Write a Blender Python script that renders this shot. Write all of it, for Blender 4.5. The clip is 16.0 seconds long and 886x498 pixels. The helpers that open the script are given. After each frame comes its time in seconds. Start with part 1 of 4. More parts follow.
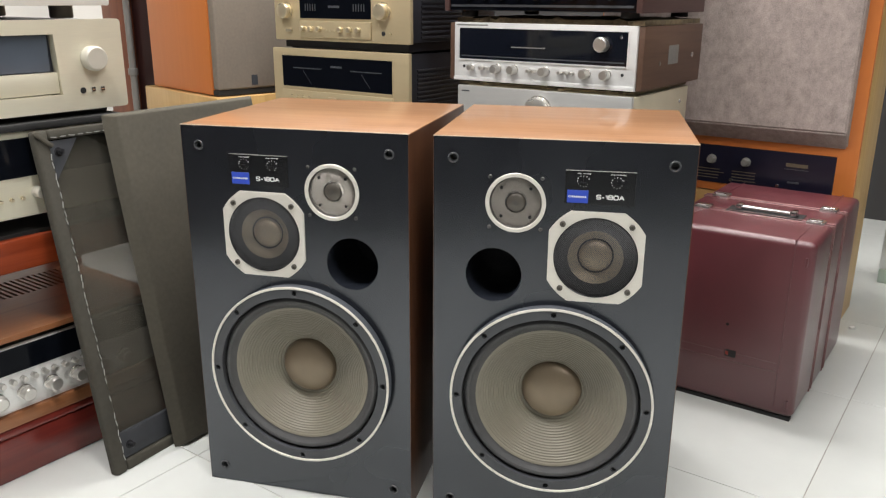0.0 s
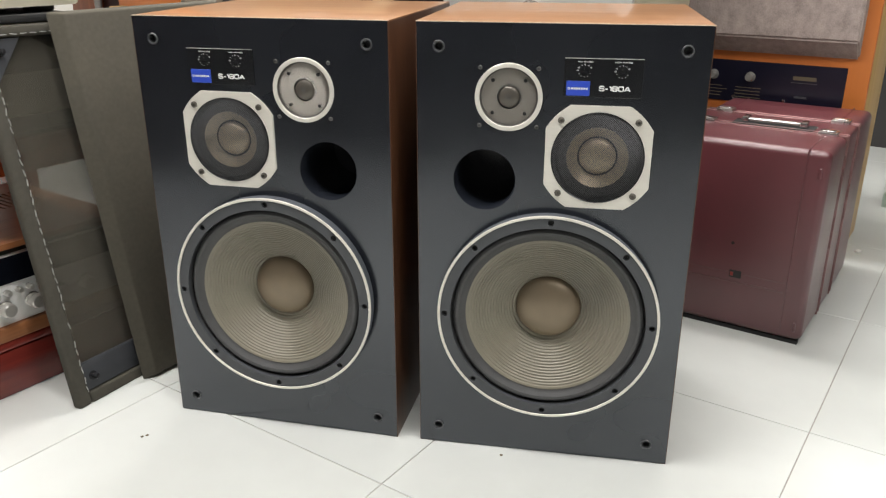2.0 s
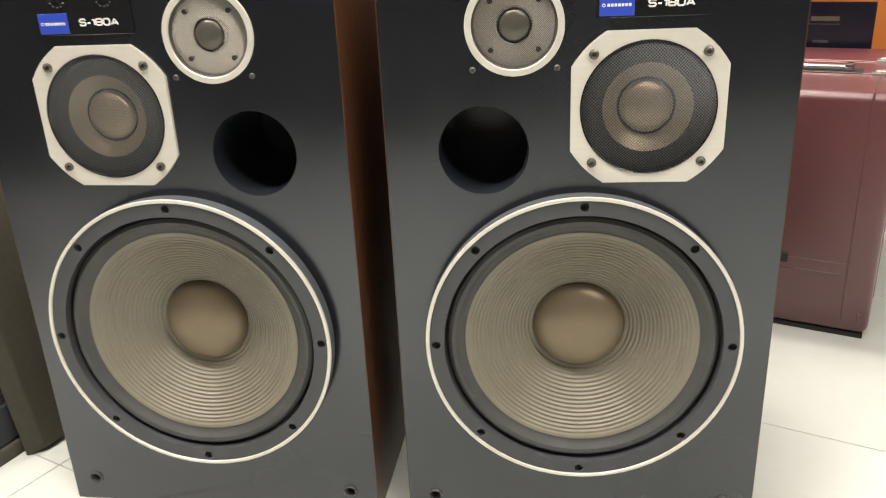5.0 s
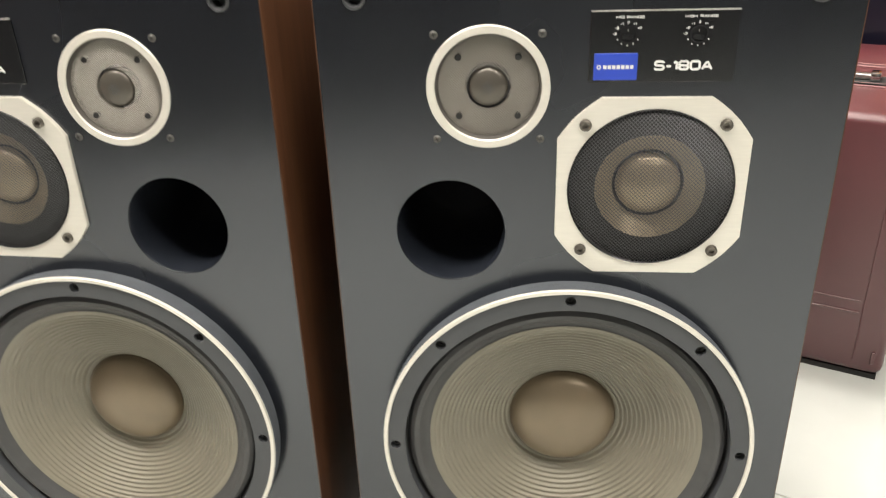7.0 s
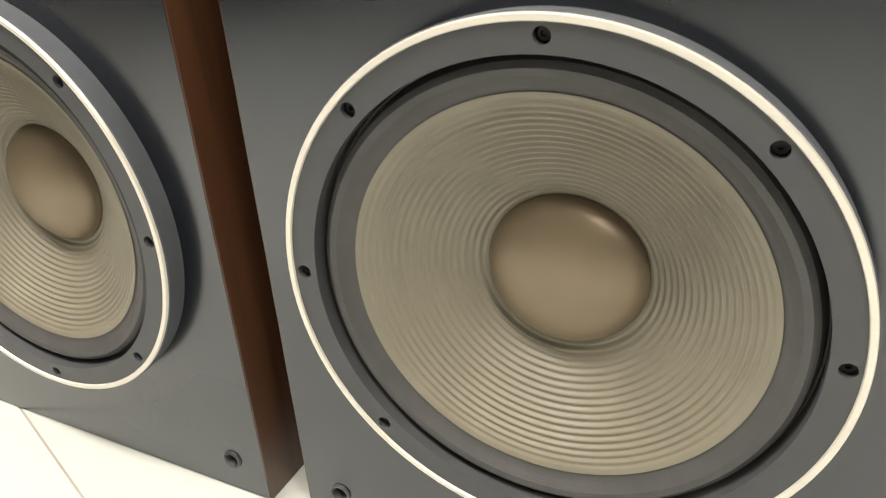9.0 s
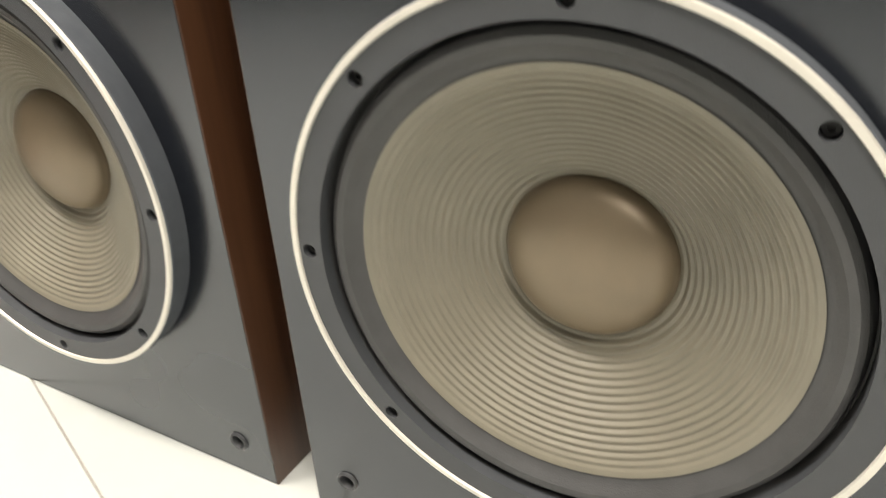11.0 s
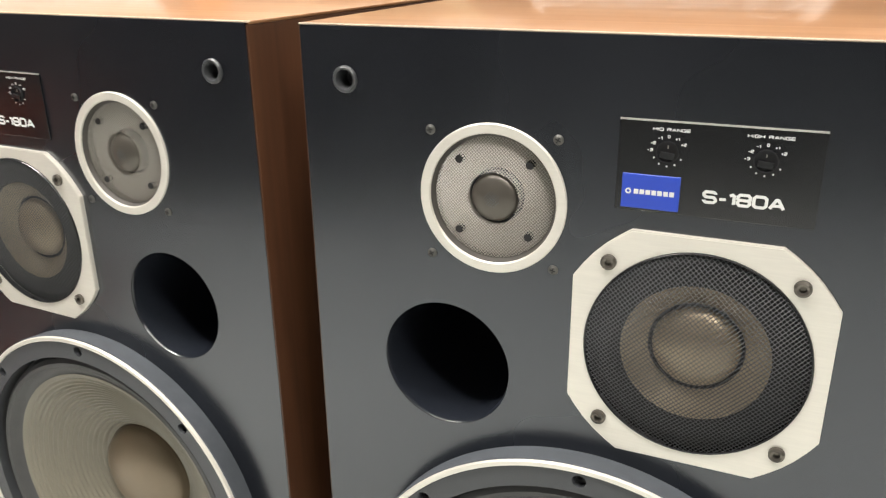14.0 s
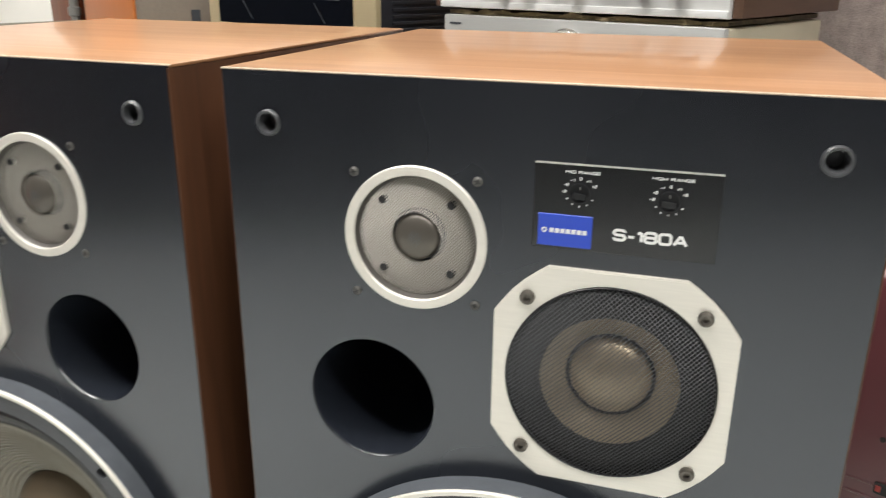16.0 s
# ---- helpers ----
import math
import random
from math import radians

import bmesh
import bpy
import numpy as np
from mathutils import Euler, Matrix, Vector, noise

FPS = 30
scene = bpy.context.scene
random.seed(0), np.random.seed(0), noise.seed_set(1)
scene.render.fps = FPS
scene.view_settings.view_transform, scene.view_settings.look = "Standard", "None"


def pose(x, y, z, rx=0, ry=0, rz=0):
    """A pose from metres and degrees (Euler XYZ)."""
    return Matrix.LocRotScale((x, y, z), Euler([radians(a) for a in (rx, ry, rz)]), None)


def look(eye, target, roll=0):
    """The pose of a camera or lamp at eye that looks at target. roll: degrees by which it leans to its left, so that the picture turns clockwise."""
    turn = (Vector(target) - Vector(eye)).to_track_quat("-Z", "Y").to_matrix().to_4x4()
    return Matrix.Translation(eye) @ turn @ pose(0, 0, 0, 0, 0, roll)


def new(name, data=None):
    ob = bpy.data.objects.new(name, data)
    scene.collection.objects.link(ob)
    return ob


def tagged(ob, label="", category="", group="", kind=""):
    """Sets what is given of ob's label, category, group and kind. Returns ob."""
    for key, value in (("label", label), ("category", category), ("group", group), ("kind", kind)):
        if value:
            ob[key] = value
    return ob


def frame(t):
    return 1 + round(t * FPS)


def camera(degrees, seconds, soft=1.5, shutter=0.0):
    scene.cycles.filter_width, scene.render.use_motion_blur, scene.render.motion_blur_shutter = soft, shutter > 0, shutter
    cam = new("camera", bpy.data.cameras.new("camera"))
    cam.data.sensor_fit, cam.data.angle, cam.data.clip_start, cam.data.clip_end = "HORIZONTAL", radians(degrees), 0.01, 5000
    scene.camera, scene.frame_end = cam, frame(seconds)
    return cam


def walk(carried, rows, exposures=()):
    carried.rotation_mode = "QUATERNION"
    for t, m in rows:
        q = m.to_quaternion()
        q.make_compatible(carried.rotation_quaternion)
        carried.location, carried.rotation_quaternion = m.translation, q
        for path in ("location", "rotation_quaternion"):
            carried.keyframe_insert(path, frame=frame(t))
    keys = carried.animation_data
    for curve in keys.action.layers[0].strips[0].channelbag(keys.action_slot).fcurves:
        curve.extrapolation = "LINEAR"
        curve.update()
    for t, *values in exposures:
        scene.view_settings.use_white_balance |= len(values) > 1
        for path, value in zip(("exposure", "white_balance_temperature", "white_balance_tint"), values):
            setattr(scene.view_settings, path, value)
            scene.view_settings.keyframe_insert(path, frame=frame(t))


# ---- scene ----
cam = camera(57.8, 16.0, soft=1.15, shutter=0.45)
PATH = [
    (0, (0.243, -1.156, 0.835), (-0.125, 0.718, 0.243), 0.3),
    (0.5, (0.242, -1.151, 0.826), (-0.126, 0.71, 0.192), 0.6),
    (1, (0.244, -1.132, 0.809), (-0.118, 0.713, 0.125), 0.6),
    (1.5, (0.234, -1.102, 0.776), (-0.128, 0.734, 0.068), 0.4),
    (2, (0.228, -1.066, 0.739), (-0.102, 0.774, 0.028), -0.0),
    (2.5, (0.205, -1.028, 0.714), (-0.086, 0.822, 0.012), -0.9),
    (3, (0.182, -0.98, 0.687), (-0.096, 0.878, 0.001), -1.7),
    (3.2, (0.175, -0.964, 0.677), (-0.104, 0.897, -0.001), -1.9),
    (5.3, (0.131, -0.702, 0.626), (-0.069, 1.143, -0.121), -2.8),
    (5.5, (0.128, -0.673, 0.641), (-0.079, 1.165, -0.119), -3.2),
    (6, (0.118, -0.616, 0.684), (-0.08, 1.201, -0.128), -3.7),
    (6.5, (0.118, -0.601, 0.726), (-0.031, 1.201, -0.129), -3.1),
    (7, (0.151, -0.577, 0.696), (-0.044, 1.216, -0.168), -2.0),
    (7.5, (0.205, -0.531, 0.651), (-0.163, 1.223, -0.237), -2.5),
    (8, (0.251, -0.439, 0.561), (-0.312, 1.246, -0.359), -4.2),
    (8.5, (0.291, -0.39, 0.501), (-0.401, 1.239, -0.431), -4.1),
    (10.8, (0.304, -0.32, 0.442), (-0.508, 1.211, -0.556), -3.6),
    (11, (0.296, -0.331, 0.457), (-0.524, 1.197, -0.538), -3.5),
    (11.5, (0.293, -0.362, 0.541), (-0.532, 1.199, -0.399), -2.3),
    (12, (0.291, -0.388, 0.606), (-0.545, 1.215, -0.251), -1.6),
    (12.5, (0.284, -0.398, 0.642), (-0.545, 1.24, -0.153), -1.7),
    (13, (0.277, -0.4, 0.658), (-0.496, 1.28, -0.103), -1.1),
    (13.5, (0.279, -0.4, 0.676), (-0.466, 1.309, -0.049), -0.6),
    (14, (0.279, -0.422, 0.687), (-0.473, 1.291, -0.019), -0.6),
    (14.5, (0.277, -0.457, 0.699), (-0.471, 1.261, 0.001), -0.1),
    (15, (0.274, -0.466, 0.701), (-0.44, 1.271, 0.013), 0.6),
    (15.5, (0.27, -0.46, 0.698), (-0.391, 1.307, 0.035), 0.9),
    (16, (0.278, -0.434, 0.701), (-0.283, 1.371, 0.047), 0.5),
]
EXPOSURES = [(0, 0.2, 6500, 12), (1.5, 0.2, 6500, 11), (3, 0.3, 6850, 11), (5.5, 0.58, 7200, 11), (7, 0.63, 7050, 10), (8.5, 0.78, 7350, 10), (11, 0.75, 7150, 11), (12.5, 0.7, 7150, 11), (13.5, 0.55, 7250, 11), (14.2, 0.53, 6600, 10), (15, 0.5, 6550, 10), (16, 0.4, 6550, 10)]
walk(cam, [(t, look(eye, target, roll)) for t, eye, target, roll in PATH], EXPOSURES)

# ---- world and light ----
ROOM_TURN = -24.3
ROOM = pose(0, 0, 0, 0, 0, ROOM_TURN)


def room(u, v, z, turn=0.0):
    """A pose in the shop's own axes: u along the back row, v towards it."""
    return ROOM @ pose(u, v, z, 0, 0, turn)


world = bpy.data.worlds.new("shop_world")
world.use_nodes = True
world.node_tree.nodes["Background"].inputs[0].default_value = (0.9, 0.95, 1.0, 1)
world.node_tree.nodes["Background"].inputs[1].default_value = 0.15
scene.world = world

CEILING = 2.7
LAMPS = [(-0.7, -0.85, 42.0), (0.6, -0.55, 15.0), (2.1, -0.45, 24.0), (-0.9, 1.3, 28.0), (-0.3, 0.92, 32.0)]
for lu, lv, power in LAMPS:
    light = bpy.data.lights.new("ceiling_lamp", "AREA")
    light.shape, light.size, light.size_y = "RECTANGLE", 1.16, 0.26
    light.energy, light.color = power, (1.0, 0.99, 0.965)
    new("ceiling_lamp", light).matrix_basis = room(lu, lv, CEILING - 0.075)

# ---- materials ----


def mat(name, base=(0.5, 0.5, 0.5), rough=0.5, metal=0.0, vary=0.12, scale=40.0, bump=0.0, bump_scale=200.0, stretch=(1, 1, 1), coat=0.0, spec=0.5, wear=0.0, tint=(1, 1, 1)):
    """A surface with coarse and fine variation of colour and gloss, and fine relief."""
    m = bpy.data.materials.new(name)
    m.use_nodes = True
    nt = m.node_tree
    bsdf = nt.nodes["Principled BSDF"]
    co = nt.nodes.new("ShaderNodeTexCoord")
    mp = nt.nodes.new("ShaderNodeMapping")
    mp.inputs["Scale"].default_value = stretch
    nt.links.new(co.outputs["Object"], mp.inputs[0])
    fine = nt.nodes.new("ShaderNodeTexNoise")
    fine.inputs["Scale"].default_value, fine.inputs["Detail"].default_value = scale, 6
    coarse = nt.nodes.new("ShaderNodeTexNoise")
    coarse.inputs["Scale"].default_value, coarse.inputs["Detail"].default_value = scale / 9, 3
    nt.links.new(mp.outputs[0], fine.inputs[0])
    nt.links.new(mp.outputs[0], coarse.inputs[0])
    add = nt.nodes.new("ShaderNodeMath")
    add.operation = "ADD"
    nt.links.new(fine.outputs[0], add.inputs[0])
    nt.links.new(coarse.outputs[0], add.inputs[1])
    ramp = nt.nodes.new("ShaderNodeMapRange")
    ramp.inputs["From Min"].default_value, ramp.inputs["From Max"].default_value = 0.6, 1.4
    ramp.inputs["To Min"].default_value, ramp.inputs["To Max"].default_value = 1 - vary, 1 + vary
    nt.links.new(add.outputs[0], ramp.inputs[0])
    mul = nt.nodes.new("ShaderNodeVectorMath")
    mul.operation = "SCALE"
    mul.inputs[0].default_value = base
    nt.links.new(ramp.outputs[0], mul.inputs["Scale"])
    nt.links.new(mul.outputs[0], bsdf.inputs["Base Color"])
    rr = nt.nodes.new("ShaderNodeMapRange")
    rr.inputs["From Min"].default_value, rr.inputs["From Max"].default_value = 0.3, 0.7
    rr.inputs["To Min"].default_value, rr.inputs["To Max"].default_value = max(0.02, rough - 0.06 - wear), min(1, rough + 0.06 + wear)
    nt.links.new(coarse.outputs[0], rr.inputs[0])
    nt.links.new(rr.outputs[0], bsdf.inputs["Roughness"])
    bsdf.inputs["Metallic"].default_value = metal
    bsdf.inputs["Specular IOR Level"].default_value = spec
    bsdf.inputs["Specular Tint"].default_value = (*tint, 1)
    bsdf.inputs["Coat Weight"].default_value = coat
    bsdf.inputs["Coat Roughness"].default_value = 0.12
    if bump:
        n2 = nt.nodes.new("ShaderNodeTexNoise")
        n2.inputs["Scale"].default_value, n2.inputs["Detail"].default_value = bump_scale, 4
        nt.links.new(mp.outputs[0], n2.inputs[0])
        bp = nt.nodes.new("ShaderNodeBump")
        bp.inputs["Strength"].default_value, bp.inputs["Distance"].default_value = bump, 0.001
        nt.links.new(n2.outputs[0], bp.inputs["Height"])
        nt.links.new(bp.outputs[0], bsdf.inputs["Normal"])
    return m


def wood(name, light, dark, axis="x", rough=0.35, coat=0.0, freq=1.0):
    """Veneer with long grain along one axis."""
    m = bpy.data.materials.new(name)
    m.use_nodes = True
    nt = m.node_tree
    bsdf = nt.nodes["Principled BSDF"]
    co = nt.nodes.new("ShaderNodeTexCoord")
    mp = nt.nodes.new("ShaderNodeMapping")
    long, across = 1.6 * freq, 26.0 * freq
    mp.inputs["Scale"].default_value = [long if a == axis else across for a in "xyz"]
    nt.links.new(co.outputs["Object"], mp.inputs[0])
    n1 = nt.nodes.new("ShaderNodeTexNoise")
    n1.inputs["Scale"].default_value, n1.inputs["Detail"].default_value, n1.inputs["Distortion"].default_value = 1.2, 7, 1.1
    n2 = nt.nodes.new("ShaderNodeTexNoise")
    n2.inputs["Scale"].default_value, n2.inputs["Detail"].default_value = 9.0, 5
    nt.links.new(mp.outputs[0], n1.inputs[0])
    nt.links.new(mp.outputs[0], n2.inputs[0])
    mix = nt.nodes.new("ShaderNodeMath")
    mix.operation = "MULTIPLY_ADD"
    mix.inputs[1].default_value = 0.35
    nt.links.new(n2.outputs[0], mix.inputs[0])
    nt.links.new(n1.outputs[0], mix.inputs[2])
    ramp = nt.nodes.new("ShaderNodeValToRGB")
    ramp.color_ramp.elements[0].position, ramp.color_ramp.elements[1].position = 0.45, 0.88
    ramp.color_ramp.elements[0].color, ramp.color_ramp.elements[1].color = (*dark, 1), (*light, 1)
    nt.links.new(mix.outputs[0], ramp.inputs[0])
    nt.links.new(ramp.outputs[0], bsdf.inputs["Base Color"])
    bp = nt.nodes.new("ShaderNodeBump")
    bp.inputs["Strength"].default_value, bp.inputs["Distance"].default_value = 0.12, 0.0006
    nt.links.new(n2.outputs[0], bp.inputs["Height"])
    nt.links.new(bp.outputs[0], bsdf.inputs["Normal"])
    bsdf.inputs["Roughness"].default_value = rough
    bsdf.inputs["Coat Weight"].default_value, bsdf.inputs["Coat Roughness"].default_value = coat, 0.14
    return m


def glow(name, color, strength):
    m = bpy.data.materials.new(name)
    m.use_nodes = True
    bsdf = m.node_tree.nodes["Principled BSDF"]
    bsdf.inputs["Base Color"].default_value = (*color, 1)
    bsdf.inputs["Emission Color"].default_value = (*color, 1)
    bsdf.inputs["Emission Strength"].default_value = strength
    return m


def glass(name, tint=(0.9, 0.95, 0.93), rough=0.02):
    m = bpy.data.materials.new(name)
    m.use_nodes = True
    bsdf = m.node_tree.nodes["Principled BSDF"]
    bsdf.inputs["Base Color"].default_value = (*tint, 1)
    bsdf.inputs["Roughness"].default_value, bsdf.inputs["Transmission Weight"].default_value = rough, 1.0
    bsdf.inputs["IOR"].default_value = 1.45
    return m


M = dict(
    # one walnut in two tones: lit top, and sides darkened for their shade
    veneer_x_lit=wood("walnut_veneer_lit", (0.40, 0.210, 0.104), (0.30, 0.145, 0.067), "x", 0.30, 0.45, 1.35),
    veneer_z_shaded=wood("walnut_veneer_shaded", (0.084, 0.035, 0.016), (0.048, 0.019, 0.009), "z", 0.40, 0.2),
    baffle=mat("satin_black_baffle", (0.0030, 0.0038, 0.0068), 0.24, vary=0.10, scale=30, bump=0.02, bump_scale=900, wear=0.05, spec=1.0, tint=(0.85, 0.905, 1.0), coat=0.6),
    inside=mat("dark_inside", (0.012, 0.012, 0.013), 0.9),
    port=mat("port_tube", (0.016, 0.019, 0.026), 0.26, vary=0.1, spec=0.8),
    plastic=mat("black_plastic", (0.02, 0.02, 0.022), 0.24, vary=0.1, bump=0.05),
    gasket=mat("grey_gasket", (0.066, 0.070, 0.077), 0.46, vary=0.10, scale=60, bump=0.25, bump_scale=1400),
    gasket_side=mat("foam_gasket_side", (0.085, 0.094, 0.108), 0.8, vary=0.15, scale=90, bump=0.5, bump_scale=1200),
    surround=mat("cloth_surround", (0.066, 0.066, 0.067), 0.5, vary=0.2, scale=50, bump=0.3, bump_scale=1200),
    cone=mat("grey_brown_paper_cone", (0.222, 0.201, 0.154), 0.40, 0.05, vary=0.10, scale=35, bump=0.2, bump_scale=1500, spec=0.6),
    cap=mat("paper_dust_cap", (0.235, 0.183, 0.122), 0.40, 0.32, vary=0.18, scale=22, bump=0.15, bump_scale=1300, spec=0.6),
    alu=mat("satin_aluminium_trim", (0.80, 0.765, 0.69), 0.42, 0.35, vary=0.05, scale=60, stretch=(1, 8, 14), bump=0.05),
    alu_edge=mat("turned_edge", (0.78, 0.76, 0.71), 0.35, 0.6, vary=0.05),
    dark_metal=mat("dark_metal", (0.16, 0.145, 0.125), 0.35, 0.8, vary=0.15),
    mesh=mat("black_wire_mesh", (0.11, 0.112, 0.118), 0.42, 0.5, vary=0.1),
    mesh_silver=mat("silver_wire_mesh", (0.50, 0.475, 0.43), 0.34, 0.7, vary=0.06),
    recess=mat("grey_brown_recess", (0.10, 0.092, 0.083), 0.45, 0.2, vary=0.1),
    plate=mat("tweeter_plate", (0.27, 0.25, 0.222), 0.40, 0.3, vary=0.1),
    midcone=mat("midrange_cone", (0.40, 0.33, 0.235), 0.34, 0.42, vary=0.12, scale=50, bump=0.2),
    midcap=mat("midrange_cap", (0.45, 0.36, 0.245), 0.36, 0.52, vary=0.12, scale=40, bump=0.1, spec=0.8),
    tdome=mat("grey_dome", (0.115, 0.103, 0.088), 0.32, 0.4, vary=0.1),
    badge=mat("gloss_black_badge", (0.005, 0.0055, 0.007), 0.24, vary=0.08, spec=0.85, coat=0.3),
    blue=mat("blue_label", (0.03, 0.075, 0.52), 0.35, vary=0.05),
    white=mat("white_print", (0.8, 0.8, 0.78), 0.5, vary=0.03),
    cloth=mat("grey_brown_grille_cloth", (0.081, 0.073, 0.055), 0.9, vary=0.16, scale=140, bump=0.5, bump_scale=1600),
    # rail cloth: the grille cloth in a darker tone
    cloth_rail=mat("darker_rail_cloth", (0.064, 0.059, 0.046), 0.9, vary=0.2, scale=120, bump=0.5, bump_scale=1500),
    cloth_back=mat("grille_cloth_back", (0.085, 0.078, 0.060), 0.9, vary=0.2, scale=60, bump=0.4, bump_scale=1400),
    frame_black=mat("black_painted_board", (0.038, 0.041, 0.047), 0.6, vary=0.25, scale=35, bump=0.3, bump_scale=300),
    staple=mat("bright_staple", (0.55, 0.55, 0.53), 0.35, 0.3),
    socket=mat("worn_black_socket", (0.06, 0.062, 0.066), 0.33, vary=0.2, scale=300),
    edge_highlight=mat("pale_edge_highlight", (0.52, 0.42, 0.31), 0.5, vary=0.25, scale=60),
    screw=mat("grey_screw", (0.115, 0.112, 0.105), 0.4, 0.5),
    champagne=mat("champagne_panel", (0.62, 0.51, 0.315), 0.38, 0.4, vary=0.04, scale=30, stretch=(1, 1, 16), bump=0.04),
    pale=mat("pale_champagne_panel", (0.77, 0.725, 0.575), 0.38, 0.3, vary=0.04, scale=30, stretch=(1, 1, 16), bump=0.04),
    silver=mat("brushed_silver_panel", (0.86, 0.86, 0.845), 0.38, 0.22, vary=0.05, scale=40, stretch=(1, 1, 20), bump=0.05),
    silver_grey=mat("brushed_grey_silver_panel", (0.57, 0.57, 0.55), 0.36, 0.4, vary=0.06, scale=40, stretch=(1, 1, 20), bump=0.06),
    chrome=mat("chromed_metal", (0.75, 0.75, 0.75), 0.16, 1.0, vary=0.04),
    knob=mat("turned_aluminium_knob", (0.70, 0.68, 0.64), 0.27, 0.85, vary=0.06, scale=80),
    knob_gold=mat("champagne_knob", (0.72, 0.62, 0.43), 0.26, 0.7, vary=0.05, scale=80),
    smoked=mat("smoked_window", (0.004, 0.005, 0.008), 0.06, vary=0.1, scale=8, spec=0.12),
    display=mat("grey_display_window", (0.10, 0.12, 0.15), 0.12, vary=0.15, scale=6),
    case_black=mat("black_steel_case", (0.022, 0.023, 0.03), 0.45, vary=0.15, bump=0.15, bump_scale=700),
    case_beige=mat("beige_steel_case", (0.55, 0.50, 0.37), 0.5, vary=0.08, scale=20, bump=0.08),
    rec_wood=wood("receiver_walnut", (0.135, 0.075, 0.048), (0.088, 0.046, 0.030), "y", 0.5),
    red_wood=wood("red_stained_wood", (0.36, 0.065, 0.02), (0.22, 0.035, 0.012), "x", 0.25, 0.5),
    dark_red=wood("dark_red_lacquer", (0.20, 0.028, 0.02), (0.12, 0.015, 0.012), "x", 0.25, 0.5),
    purple_wood=wood("purple_brown_wood", (0.105, 0.055, 0.05), (0.07, 0.035, 0.033), "y", 0.5),
    orange_wood=wood("orange_veneer", (0.62, 0.190, 0.038), (0.58, 0.172, 0.034), "z", 0.5, 0.05, 0.6),
    birch=wood("pale_birch", (0.62, 0.40, 0.16), (0.52, 0.31, 0.11), "z", 0.45, 0.1, 0.6),
    tweed=mat("grey_tweed_cloth", (0.35, 0.290, 0.265), 0.95, vary=0.34, scale=520, bump=0.6, bump_scale=420, stretch=(1, 1, 0.8)),
    taupe=mat("taupe_grille_cloth", (0.235, 0.195, 0.155), 0.9, vary=0.1, scale=120, bump=0.3, bump_scale=900),
    maroon=mat("maroon_moulded_shell", (0.098, 0.0150, 0.0215), 0.40, vary=0.16, scale=18, bump=0.35, bump_scale=700, wear=0.06, coat=0.55, spec=0.85),
    bead=mat("dull_maroon_bead", (0.22, 0.11, 0.11), 0.32, 0.5, vary=0.1),
    scuff=mat("pale_scuff", (0.19, 0.075, 0.08), 0.6),
    maroon_dark=mat("maroon_seal", (0.05, 0.012, 0.014), 0.5),
    rubber=mat("black_rubber", (0.018, 0.018, 0.018), 0.7),
    cardboard=mat("crumpled_brown_card", (0.16, 0.125, 0.075), 0.85, vary=0.6, scale=110, bump=1.0, bump_scale=200),
    tile=None,
    grout=mat("grey_grout", (0.37, 0.345, 0.31), 0.8, vary=0.15, scale=60),
    wall=mat("white_wall_paint", (0.78, 0.77, 0.72), 0.7, vary=0.03, scale=6, bump=0.05),
    dim_wall=mat("near_black_wall", (0.042, 0.041, 0.042), 0.6, vary=0.15, scale=5, bump=0.05),
    ceiling=mat("ceiling_paint", (0.82, 0.82, 0.80), 0.8, vary=0.02, scale=6),
    lamp_glow=glow("lamp_diffuser", (1.0, 0.97, 0.92), 6.0),
    rail=mat("pale_green_rail", (0.42, 0.50, 0.44), 0.35, 0.3, vary=0.06),
    glass=glass("clear_glass"),
    showcase=mat("grey_green_panel", (0.085, 0.105, 0.095), 0.5, vary=0.25, scale=7),
    post=wood("reddish_post", (0.26, 0.085, 0.04), (0.16, 0.05, 0.025), "z", 0.4),
    dark_post=wood("dark_post", (0.05, 0.02, 0.018), (0.03, 0.012, 0.012), "z", 0.4),
    grey_tube=mat("grey_paint", (0.22, 0.215, 0.20), 0.4, vary=0.1),
    red=mat("red_switch", (0.28, 0.03, 0.025), 0.35),
    paper=mat("white_paper", (0.8, 0.8, 0.78), 0.8),
    label_grey=mat("grey_label", (0.22, 0.215, 0.20), 0.5, vary=0.2, scale=150),
    nickel=mat("satin_nickel", (0.70, 0.69, 0.67), 0.28, 1.0, vary=0.05),
    dial_glass=mat("blue_black_dial", (0.006, 0.008, 0.014), 0.07, vary=0.2, scale=8, spec=0.45),
    panel_navy=mat("navy_control_panel", (0.011, 0.011, 0.024), 0.22, vary=0.15, scale=20),
    print_dim=mat("dim_print", (0.07, 0.075, 0.085), 0.4),
    print_gold=mat("gold_print", (0.14, 0.115, 0.07), 0.4),
)


